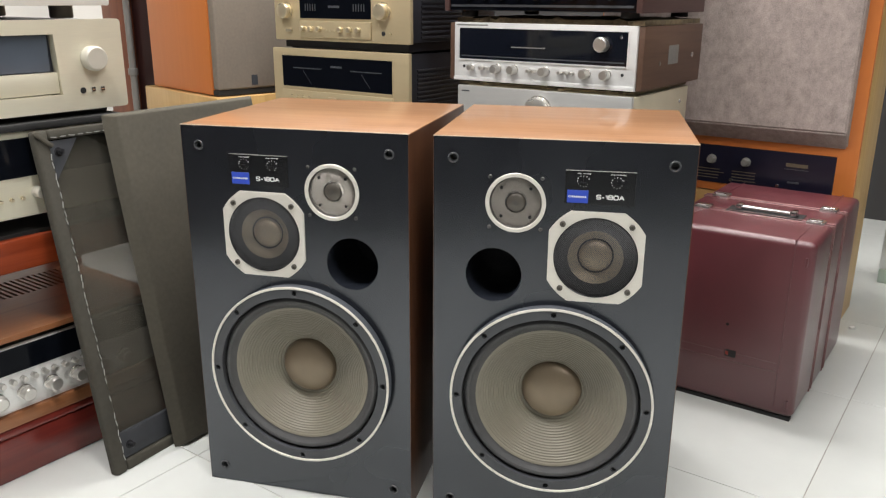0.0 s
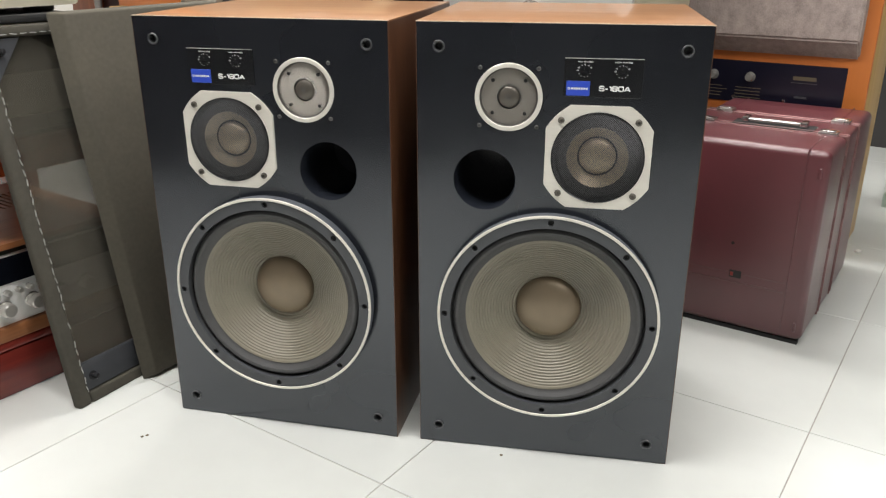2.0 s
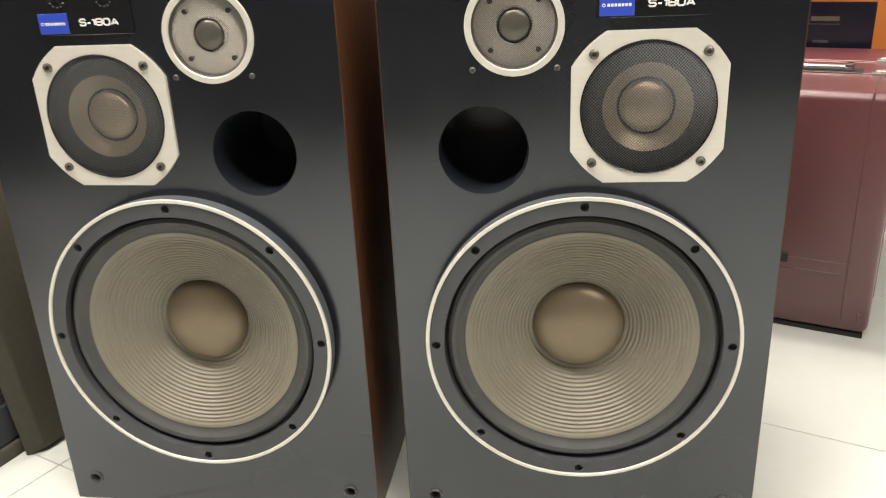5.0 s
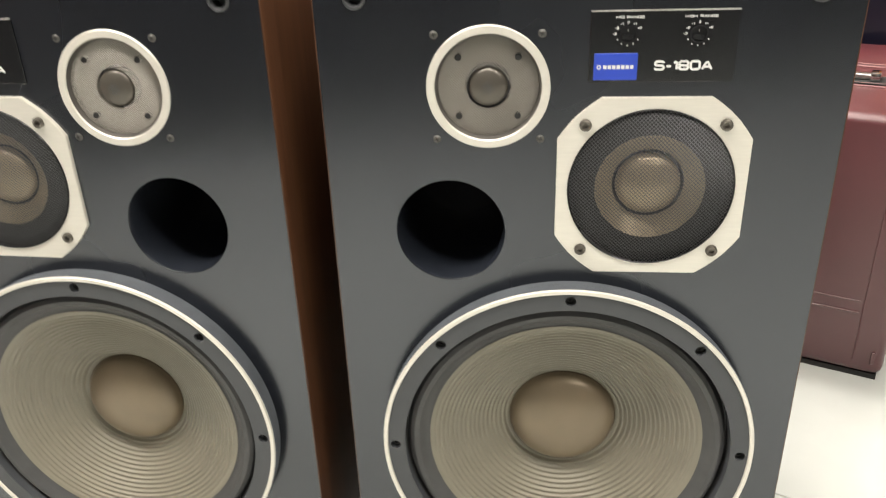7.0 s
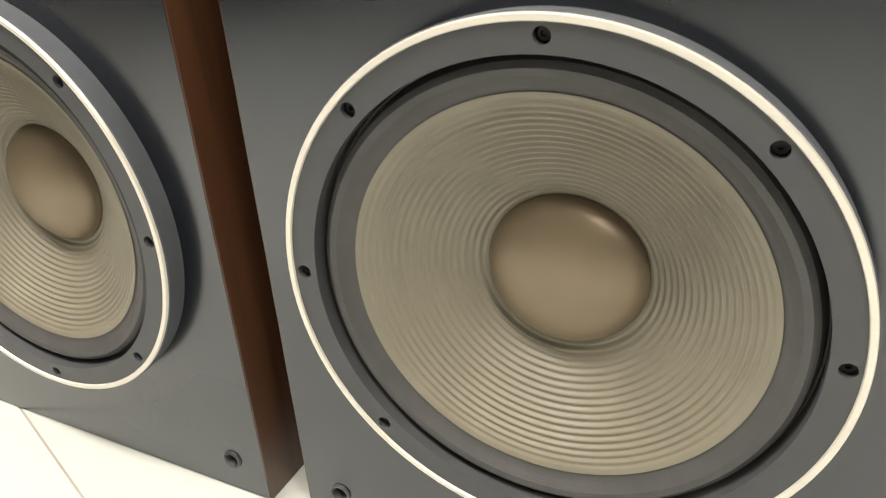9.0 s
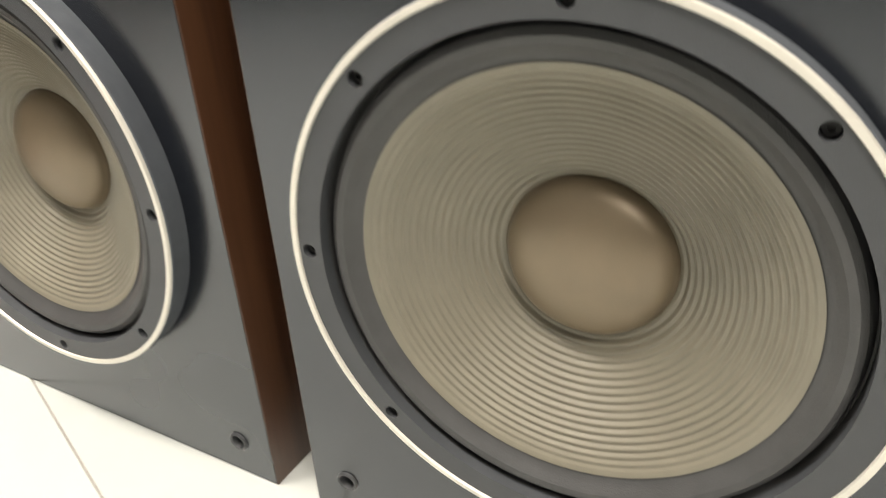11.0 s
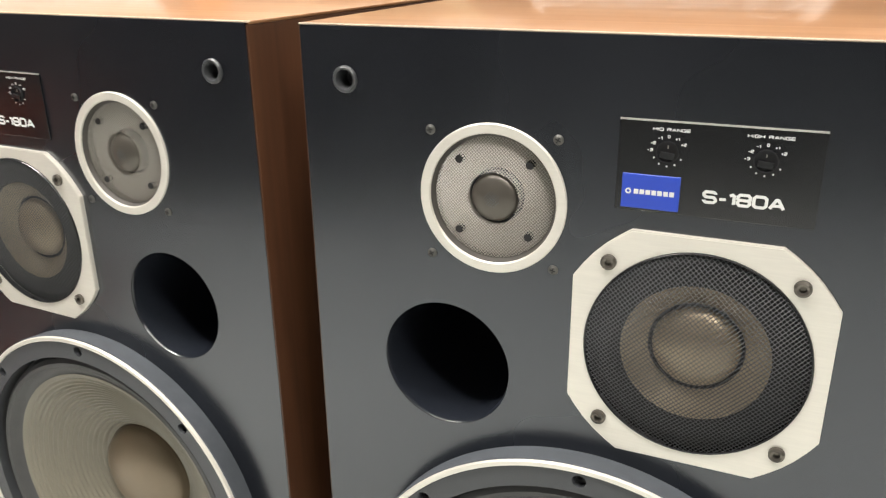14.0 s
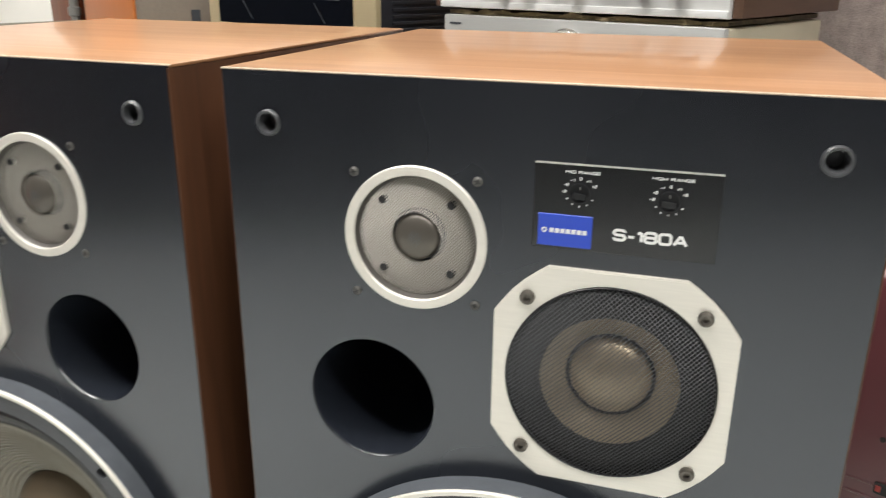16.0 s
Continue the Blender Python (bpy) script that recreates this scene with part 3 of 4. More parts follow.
def level_badge(parent, x0, z0):
    """Black badge with two level controls, the model name and a blue label. x0, z0: its lower left corner."""
    base = part("badge", box(0, 0.1005, -0.0014, 0.0005, 0, 0.0495, 0.0004, 1), M["badge"], parent, "glossy black badge with white print", (x0, 0, z0))
    part("badge_edge", box(0.0002, 0.1003, -0.0020, -0.0006, 0.0491, 0.0499), M["alu_edge"], base, "bright upper edge")
    blue = part("blue_label", box(0.0034, 0.0338, -0.0021, -0.001, 0.0016, 0.0205, 0.0003, 1), M["blue"], base, "blue maker's label with a row of white bars")
    for k in range(7):
        part("blue_label_print", box(0.0100 + 0.0031 * k, 0.0124 + 0.0031 * k, -0.00225, -0.0020, 0.0096, 0.0122), M["white"], blue)
    part("blue_label_sign", lathe([(0.0008, -0.0020), (0.0008, -0.00225), (0.0016, -0.00225), (0.0016, -0.0020)], 20, None, 0.0070, 0.0109), M["white"], blue)
    stroke_print("model_print", "S-180A", 0.0405, 0.0072, 0.0016, base, (0.0654, -0.0015, 0.0116), M["white"])
    for cx, cz, text, wide in ((0.0258, 0.0336, "MID RANGE", 0.0192), (0.0738, 0.0332, "HIGH RANGE", 0.0222)):
        kb = part("level_knob", lathe([(0, -0.0016), (0.0050, -0.0016), (0.0052, -0.0030), (0.0058, -0.0030), (0.0060, -0.0012)], 32), M["plastic"], base, "small black slotted control", (cx, 0, cz))
        part("knob_slot", box(-0.0050, 0.0050, -0.0034, -0.0015, -0.0050, 0.0002, 0.0003, 1), M["badge"], kb, "", (0, 0, 0), (0, 6, 0)).scale = (0.8, 1, 0.72)
        part("knob_dot", box(-0.0003, 0.0003, -0.0020, -0.0014, 0.0018, 0.0034), M["label_grey"], kb)
        stroke_print("range_print", text, wide, 0.0018, 0.00042, base, (cx + 0.001, -0.0015, 0.0452), M["white"])
        for k, mark in enumerate(("-3", "-2", "-1", "0", "+1", "+2")):
            a = radians(-87 + k * 29)
            stroke_print("scale_print", mark, 0.0014 if mark == "0" else 0.0029 if "1" not in mark else 0.0023, 0.0017, 0.0004, base, (cx + 0.0091 * math.sin(a), -0.0015, cz + 0.0080 * math.cos(a)), M["white"])
        for k in range(5):
            a = radians(118 + k * 31)
            part("scale_dot", shared("scale_dot", lambda: finish(lathe([(0, -0.0017), (0.0005, -0.0017), (0.0005, -0.0012)], 10), "scale_dot", M["white"])), None, base, "", (cx + 0.0078 * math.sin(a), 0, cz + 0.0078 * math.cos(a)))


def loudspeaker(m, mirror, label):
    """Bass reflex cabinet; mirror: drivers swapped from side to side."""
    t = thing("loudspeaker", m, label, "loudspeaker", "pair of loudspeakers")
    fx = (lambda x: W - x) if mirror else (lambda x: x)
    px, pz, pr = fx(0.0948), 0.4335, 0.0432
    wx, wz = 0.190, 0.2335
    mx, mz = (fx(0.2463) + 0.003, 0.4723) if mirror else (0.2463, 0.4713)
    tx, tz = fx(0.1252), 0.5484
    pegs = [(0.031, 0.613), (0.349, 0.613), (0.030, 0.0315), (0.348, 0.0325)]
    holes = [circle(px, pz, pr, 64), circle(wx, wz, 0.145, 64), circle(mx, mz, 0.0622, 48), circle(tx, tz, 0.040, 40)]
    holes += [circle(x, z, 0.0068, 20) for x, z in pegs]
    e = 0.0012
    bm = plate([(e, e), (W - e, e), (W - e, H - e), (e, H - e)], holes, 0.0, 0.018)
    part("baffle", bm, M["baffle"], t, "satin black front board")
    # pale strip paints the highlight that runs along the upper front edge
    part("edge_top", box(0, W, 0.0006, 0.004, H - e, H, 0.0003, 1), M["edge_highlight"], t, "upper edge with its highlight painted as a pale strip")
    # cabinet boards behind the baffle
    part("inner_top", box(0.0202, W - 0.0202, 0.0185, D - 0.001, H - 0.02, H - 0.0025), M["inside"], t)
    part("top_panel", box(0, W, 0.002, D, H - 0.0024, H, 0.0008, 2), M["veneer_x_lit"], t, "walnut veneer top with a soft sheen, its light put into a paler colour")
    # shade of the gap between the cabinets is painted into the side veneer
    part("side_panel", box(0, 0.02, 0.0005, D, 0, H - 0.0024, 0.0006, 2), M["veneer_z_shaded"], t, "walnut veneer side, its shade put into a darker colour")
    part("side_panel", box(W - 0.02, W, 0.0005, D, 0, H - 0.0024, 0.0006, 2), M["veneer_z_shaded"], t, "walnut veneer side, its shade put into a darker colour")
    part("bottom_panel", box(0.0202, W - 0.0202, 0.0185, D, 0.0, 0.02), M["veneer_x_lit"], t)
    part("back_panel", box(0.0202, W - 0.0202, D - 0.02, D - 0.001, 0.0202, H - 0.0202), M["inside"], t)
    tube = lathe([(pr + 0.0004, 0.0001), (pr - 0.0004, 0.0012), (pr - 0.0010, 0.003), (pr - 0.0010, 0.14), (0, 0.14)], 64, None, px, pz)
    part("reflex_port", tube, M["port"], t, "black open port tube")
    woofer(t, wx, wz)
    midrange(t, mx, mz)
    tweeter(t, tx, tz)
    for i in (-1, 1):
        for j in (-1, 1):
            sc = part("screw", shared("screw", lambda: finish(screw_mesh(0.0030), "screw", M["screw"])), None, t, "small cross-head screw", (tx + 0.0385 * i, -0.0002, tz + 0.0385 * j), (0, 20 * i + 7 * j, 0))
            for ang in (0, 90):
                part("screw_slot", shared("slot", lambda: finish(box(-0.0018, 0.0018, -0.0014, -0.0011, -0.0003, 0.0003), "screw_slot", M["rubber"])), None, sc, "", (0, 0, 0), (0, ang, 0))
    for x, z in pegs:
        cup = lambda: finish(lathe([(0.0083, 0.0004), (0.0082, -0.0010), (0.0072, -0.0022), (0.0060, -0.0018), (0.0052, 0.001), (0.0048, 0.010), (0, 0.010)], 28), "grille_socket", M["socket"])
        part("grille_socket", shared("peg", cup), None, t, "round black grille socket", (x, 0, z))
    level_badge(t, (0.1968 if not mirror else W - 0.1968 - 0.1005), 0.5522)
    return t


loudspeaker(pose(0, 0, 0), False, "walnut loudspeaker with black front and ribbed grey-brown woofer, grille removed")
loudspeaker(pose(-0.4161, 0.0175, 0, 0, 0, -2.81), True, "mirrored walnut loudspeaker with black front and ribbed grey-brown woofer, grille removed")

# ---- grilles leaning beside the loudspeakers ----
GW, GH, GT = 0.37, 0.637, 0.02


def grille_pose(x, y, heading, lean):
    """Local x runs along the floor, z up the frame, -y out of the face; it leans back by lean degrees."""
    return pose(x, y, 0, 0, 0, heading) @ pose(0, 0, 0, -lean, 0, 0)


def grille_back():
    """A grille seen from its inner side: wrapped rails, stapled cloth, gussets and pegs."""
    t = thing("speaker_grille", grille_pose(-0.583, -0.019, 72, 10.5) @ pose(0, 0, 0, 0, 0.9, 0) @ pose(0, GT, 0) @ Matrix.Diagonal((1, 1, 0.993, 1)), "grey-brown cloth speaker grille leaning with its stapled back outwards", "speaker grille", "removed grilles")
    r = 0.026
    part("side_rail", box(0, r, -GT, 0.0, 0, GH, 0.006, 3), M["cloth_rail"], t, "cloth-wrapped side rail")
    part("side_rail", box(GW - r, GW, -GT, 0.0, 0, GH, 0.006, 3), M["cloth_rail"], t, "cloth-wrapped side rail")
    part("top_rail", box(r, GW - r, -GT, 0.0, GH - 0.018, GH, 0.005, 3), M["cloth_rail"], t, "cloth-wrapped top rail")
    part("bottom_rail", box(r, GW - r, -GT, 0.0, 0, 0.022, 0.005, 3), M["cloth_rail"], t, "cloth-wrapped bottom rail")
    part("cloth", box(r, GW - r, -0.004, -0.001, 0.02, GH - 0.016), M["cloth_back"], t, "thin grey-brown cloth seen from behind")
    part("bottom_board", box(r, GW - r, -0.016, -0.005, 0.024, 0.072, 0.001), M["frame_black"], t, "black painted board")
    for side in (0, 1):
        bm = bmesh.new()
        x0, sx = (r, 1) if not side else (GW - r, -1)
        tri = [(x0, GH - 0.02), (x0 + sx * 0.055, GH - 0.02), (x0, GH - 0.088)]
        a = [bm.verts.new((x, -0.0165, z)) for x, z in tri]
        b = [bm.verts.new((x, -0.006, z)) for x, z in tri]
        bm.faces.new(a), bm.faces.new(b[::-1])
        for k in range(3):
            bm.faces.new((a[k], a[(k + 1) % 3], b[(k + 1) % 3], b[k]))
        part("gusset", bm, M["frame_black"], t, "black triangular corner brace")
    part("frayed_corner", box(-0.020, 0.020, -0.003, 0.003, -0.004, 0.004, 0.002, 2), M["cloth"], t, "frayed fold of cloth", (0.013, -GT - 0.002, GH - 0.016), (0, 42, 0))
    peg = lambda: finish(lathe([(0, -0.030), (0.004, -0.030), (0.005, -0.027), (0.005, -0.017), (0.008, -0.0165), (0.008, -0.0155)], 20), "peg", M["plastic"])
    for x, z in ((0.040, GH - 0.04), (GW - 0.040, GH - 0.04), (0.042, 0.046), (GW - 0.042, 0.046)):
        part("peg", shared("gpeg", peg), None, t, "round black fixing peg", (x, 0, z))
    st = lambda: finish(box(-0.0006, 0.0006, -0.0007, 0.0004, -0.0056, 0.0056), "staple", M["staple"])
    random.seed(4)
    for k in range(36):
        z = 0.03 + k * 0.0165 + random.uniform(-0.002, 0.002)
        if random.random() < 0.1:
            continue
        part("staple", shared("staple", st), None, t, "", (r - 0.0035 + random.uniform(-0.0008, 0.0008), -GT - 0.0002, z), (0, random.uniform(-13, 13), 0))
    for k in range(18):
        part("staple", shared("staple", st), None, t, "", (0.035 + k * 0.0175, -GT - 0.0002, GH - 0.0145), (0, 90 + random.uniform(-7, 7), 0))


def grille_front():
    t = thing("speaker_grille", grille_pose(-0.519, 0.090, 69, 9.6), "grey-brown cloth speaker grille leaning with its smooth front outwards", "speaker grille", "removed grilles")
    bm = box(0, GW, -0.003, 0.0165, 0, GH + 0.012)
    for v in bm.verts:
        if v.co.y < 0:
            v.co.x += 0.018 if v.co.x < GW / 2 else -0.018
            v.co.z += 0.006 if v.co.z < GH / 2 else -0.006
    bmesh.ops.bevel(bm, geom=list(bm.edges), offset=0.0035, segments=3, profile=0.5, affect="EDGES")
    part("cloth", bm, M["cloth"], t, "taut grey-brown front cloth over a padded edge")
    part("frame", box(0.006, GW - 0.006, 0.0168, 0.021, 0.006, GH - 0.003), M["frame_black"], t, "black frame behind the cloth")


grille_back()
grille_front()

# ---- audio equipment ----


def knob_bm(r, depth, rim=0.8):
    return lathe([(0, -depth), (r * rim, -depth), (r * 0.94, -depth * 0.93), (r, -depth * 0.8), (r, -0.0005), (0, 0.0)], 36)


def knobs(t, name, items, material, label=""):
    for x, z, r, d in items:
        key = (name, r, d, material.name)
        knob = part(name, shared(key, lambda: finish(knob_bm(r, d), name, material)), None, t, label, (x, 0, z))
        if r > 0.007 and d > 0.012:
            skirt = lambda: finish(lathe([(r * 0.8, 0.0), (r * 1.1, 0.0), (r * 1.12, -0.0022), (r * 0.99, -0.0028)], 32), "skirt", material)
            part("skirt", shared(("skirt", r, material.name), skirt), None, knob)


def feet(t, w, d, h, r=0.016, inset=0.045):
    for x in (inset, w - inset):
        for y in (inset, d - inset):
            part("foot", shared(("foot", h, r), lambda: finish(cylinder(r, 0, h, 24, 0.002), "foot", M["rubber"])), None, t, "", (x, y, 0))


def body_with_fins(t, w, d, z0, z1, material, inset=0.012):
    part("casing", box(inset, w - inset, 0.013, d, z0 + 0.004, z1 - 0.003, 0.002), material, t, "black steel casing")
    for k in range(9):
        z = z0 + 0.016 + k * (z1 - z0 - 0.05) / 9
        part("cooling_rib", shared(("rib", d, w), lambda: finish(box(w - inset - 0.004, w - inset + 0.003, 0.05, d - 0.03, -0.003, 0.003, 0.001, 1), "cooling_rib", material)), None, t, "", (0, 0, z))


def gold_power_amp(m):
    w, h, d = 0.489, 0.166, 0.40
    t = thing("power_amplifier", m, "champagne gold power amplifier with two meters behind a dark window", "amplifier", "stacked hi-fi units")
    part("front_panel", box(0, w, 0, 0.014, 0.012, h, 0.003, 3), M["champagne"], t, "champagne gold front")
    body_with_fins(t, w, d, 0.014, h, M["case_black"])
    x0, x1, z0, z1 = 0.038, 0.436, 0.062, 0.146
    part("window_frame", plate([(x0 - 0.004, z0 - 0.004), (x1 + 0.004, z0 - 0.004), (x1 + 0.004, z1 + 0.004), (x0 - 0.004, z1 + 0.004)], [[(x0, z0), (x1, z0), (x1, z1), (x0, z1)]], -0.0015, 0.0003), M["champagne"], t)
    win = part("meter_window", box(x0, x1, -0.0008, 0.0002, z0, z1), M["smoked"], t, "smoked meter window")
    for c in (x0 + 0.100, x1 - 0.085):
        part("meter_scale", box(c - 0.058, c + 0.050, -0.0014, -0.0009, 0.112, 0.1145), M["print_dim"], win)
        part("meter_needle", box(-0.0006, 0.0006, -0.0014, -0.0009, 0, 0.045), M["print_dim"], win, "", (c + 0.01, 0, 0.072), (0, -40, 0))
    part("maker_mark", box(0.222, 0.262, -0.0014, -0.0009, 0.119, 0.124), M["print_dim"], win)
    part("lower_panel", box(x0 - 0.004, x1 + 0.004, -0.003, 0.001, 0.014, 0.052, 0.0015), M["champagne"], t)
    knobs(t, "button", [(0.073 + 0.022 * k, 0.036, 0.003, 0.006) for k in range(4)], M["knob_gold"])
    part("power_button", box(0.215, 0.242, -0.008, -0.002, 0.028, 0.040, 0.001), M["knob_gold"], t)
    knobs(t, "selector_knob", [(0.385, 0.030, 0.010, 0.014)], M["knob_gold"])
    feet(t, w, d, 0.0135)
    return t


def gold_integrated_amp(m):
    w, h, d = 0.478, 0.184, 0.40
    t = thing("integrated_amplifier", m, "champagne gold integrated amplifier with two large knobs", "amplifier", "stacked hi-fi units")
    b = 0.022
    part("front_panel", box(0, w, 0, 0.014, b, h, 0.003, 3), M["champagne"], t, "champagne gold front")
    body_with_fins(t, w, d, b, h, M["case_black"], 0.004)
    win = part("display_window", box(0.100, 0.352, -0.001, 0.0003, 0.081, 0.170), M["smoked"], t, "smoked display window")
    for k in range(5):
        for s in (0.120, 0.292):
            part("display_mark", box(s + 0.009 * k, s + 0.009 * k + 0.003, -0.0016, -0.0012, 0.100, 0.118), M["print_dim"], win)
    part("maker_mark", box(0.205, 0.245, -0.0016, -0.0012, 0.108, 0.114), M["print_dim"], win)
    part("lower_panel", box(0.099, 0.354, -0.005, 0.001, 0.030, 0.075, 0.004, 3), M["champagne"], t, "raised control strip")
    knobs(t, "volume_knob", [(0.049, 0.100, 0.0205, 0.022), (0.394, 0.101, 0.0205, 0.022)], M["knob_gold"], "large champagne knob")
    knobs(t, "small_knob", [(x, 0.054, 0.0072, 0.016) for x in (0.115, 0.144, 0.175, 0.251, 0.283, 0.313)], M["knob_gold"])
    knobs(t, "button", [(0.199 + 0.014 * k, 0.050, 0.0024, 0.007) for k in range(3)], M["knob_gold"])
    part("power_button", box(0.046, 0.068, -0.006, 0, 0.044, 0.052, 0.001), M["knob_gold"], t)
    knobs(t, "headphone_jack", [(0.393, 0.047, 0.006, 0.002)], M["rubber"])
    knobs(t, "button", [(0.418, 0.047, 0.0024, 0.007)], M["knob_gold"])
    # added filler: black box so the gap between the feet stays dark
    part("underside", box(0.02, w - 0.02, 0.02, d - 0.01, 0.003, b + 0.003), M["case_black"], t, "black box added to keep the gap between the feet dark")
    feet(t, w, d, b + 0.002, 0.02)
    return t


def silver_amp(m):
    w, h, d = 0.450, 0.168, 0.355
    t = thing("silver_amplifier", m, "silver-faced amplifier with a beige steel cover", "amplifier", "stacked hi-fi units")
    part("front_panel", box(0, w, 0, 0.012, 0.010, h, 0.002, 2), M["silver_grey"], t, "brushed grey-silver front")
    part("casing", box(0.003, w - 0.002, 0.0125, d, 0.010, h - 0.002, 0.004, 2), M["case_beige"], t, "beige steel cover")
    knobs(t, "volume_knob", [(0.226, 0.124, 0.030, 0.024)], M["knob"], "large turned knob")
    part("maker_mark", box(0.012, 0.034, -0.0008, 0.0, 0.154, 0.157), M["print_dim"], t)
    knobs(t, "small_knob", [(0.05 + 0.05 * k, 0.045, 0.010, 0.016) for k in range(3)] + [(0.30 + 0.05 * k, 0.045, 0.010, 0.016) for k in range(3)], M["knob"])
    for y in (0.06, 0.30):
        part("screw", lathe([(0, -0.002), (0.004, -0.002), (0.0055, 0)], 16), M["chrome"], t, "", (w - 0.002, y, h - 0.035), (0, 0, 90))
    feet(t, w, d, 0.0105)
    return t


def card_sheet(m, w, d, h, seed, label):
    """A crumpled sheet of packing card."""
    random.seed(seed)
    t = thing("packing_card", m, label, "cardboard", "packing sheets")
    bm = bmesh.new()
    nx, ny = 26, 12
    grid = {}
    for lev in (0, 1):
        for i in range(nx + 1):
            for j in range(ny + 1):
                e = 0.008 * noise.noise((i * 0.9, j * 0.9, seed))
                x, y = w * i / nx, d * j / ny
                if j in (0, ny):
                    y += 0.016 * noise.noise((i * 0.9, seed, 3.1))
                if i in (0, nx):
                    x += 0.012 * noise.noise((j * 1.1, seed, 7.3))
                grid[lev, i, j] = bm.verts.new((x, y, 0.0 if not lev else h + (e if 0 < i < nx else 0)))
    for i in range(nx):
        for j in range(ny):
            bm.faces.new([grid[1, *p] for p in ((i, j), (i + 1, j), (i + 1, j + 1), (i, j + 1))])
            bm.faces.new([grid[0, *p] for p in ((i, j), (i, j + 1), (i + 1, j + 1), (i + 1, j))])
    for i in range(nx):
        for j in (0, ny):
            bm.faces.new([grid[p] for p in ((0, i, j), (0, i + 1, j), (1, i + 1, j), (1, i, j))])
    for j in range(ny):
        for i in (0, nx):
            bm.faces.new([grid[p] for p in ((0, i, j), (0, i, j + 1), (1, i, j + 1), (1, i, j))])
    part("sheet", bm, M["cardboard"], t)


def silver_receiver(m):
    """Receiver with silver face, long dark dial and wooden end cheeks."""
    w, h, d = 0.498, 0.137, 0.372
    t = thing("stereo_receiver", m, "silver-faced vintage receiver with dark dial and wooden end cheeks", "receiver", "stacked hi-fi units")
    c = 0.014
    part("wooden_cheek", box(0, c, 0.0, d, 0.001, h - 0.001, 0.002), M["rec_wood"], t, "walnut end cheek")
    cheek = part("wooden_cheek", box(w - c, w, 0.004, d, 0.001, h - 0.001, 0.002), M["rec_wood"], t, "walnut end cheek with a grey sticker")
    part("sticker", box(w, w + 0.0006, 0.150, 0.212, 0.050, 0.092), M["label_grey"], t, "worn grey printed sticker")
    part("cheek_screw", lathe([(0, -0.0015), (0.005, -0.001), (0.006, 0.0)], 16), M["dark_metal"], t, "", (w, 0.10, 0.055), (0, 0, 90))
    part("cheek_screw", lathe([(0, -0.0015), (0.005, -0.001), (0.006, 0.0)], 16), M["chrome"], t, "", (w, 0.31, 0.065), (0, 0, 90))
    part("front_panel", box(c, w - c, -0.002, 0.012, 0.0, h, 0.002, 2), M["silver"], t, "brushed silver front")
    part("casing", box(c, w - c, 0.0125, d, 0.002, h - 0.003), M["case_black"], t, "dark metal cover")
    x0, x1, z0, z1 = 0.030, 0.464, 0.052, 0.124
    part("dial_frame", plate([(x0 - 0.003, z0 - 0.003), (x1 + 0.003, z0 - 0.003), (x1 + 0.003, z1 + 0.003), (x0 - 0.003, z1 + 0.003)], [[(x0, z0), (x1, z0), (x1, z1), (x0, z1)]], -0.0045, -0.0015), M["silver"], t, "silver dial frame")
    part("dial_window", box(x0, x1, -0.003, -0.0021, z0, z1), M["dial_glass"], t, "long smoked dial window")
    part("dial_line", box(x0 + 0.006, x1 - 0.006, -0.0036, -0.0031, z0 + 0.006, z0 + 0.0085), M["print_dim"], t)
    part("dial_scale", box(x0 + 0.145, x0 + 0.235, -0.0036, -0.0031, z0 + 0.030, z0 + 0.0325), M["label_grey"], t)
    part("base_strip", box(c + 0.001, w - c - 0.001, -0.006, -0.002, 0.001, 0.010, 0.001), M["silver"], t)
    off = 0.468
    knobs(t, "tuning_knob", [(off - 0.062, 0.097, 0.0165, 0.022)], M["knob"], "large turned tuning knob")
    knobs(t, "control_knob", [(off + x, 0.032 + z, 0.0105, 0.024) for x, z in ((-0.330, 0), (-0.284, 0), (-0.201, 0), (-0.099, 0), (-0.050, 0))], M["knob"], "turned aluminium knob")
    knobs(t, "small_knob", [(off - 0.402, 0.032, 0.0075, 0.018)], M["knob"])
    knobs(t, "lever_switch", [(off + x, 0.032, 0.0042, 0.018) for x in (-0.372, -0.357, -0.242, -0.228, -0.161, -0.146, -0.131)], M["knob"])
    knobs(t, "headphone_jack", [(off - 0.425, 0.034, 0.0035, 0.003), (off - 0.013, 0.034, 0.0035, 0.003)], M["rubber"])
    knobs(t, "indicator", [(off - 0.019, 0.113, 0.0036, 0.006)], M["chrome"])
    part("maker_mark", box(c + 0.008, c + 0.095, -0.0026, -0.002, 0.1295, 0.1325), M["label_grey"], t)
    return t


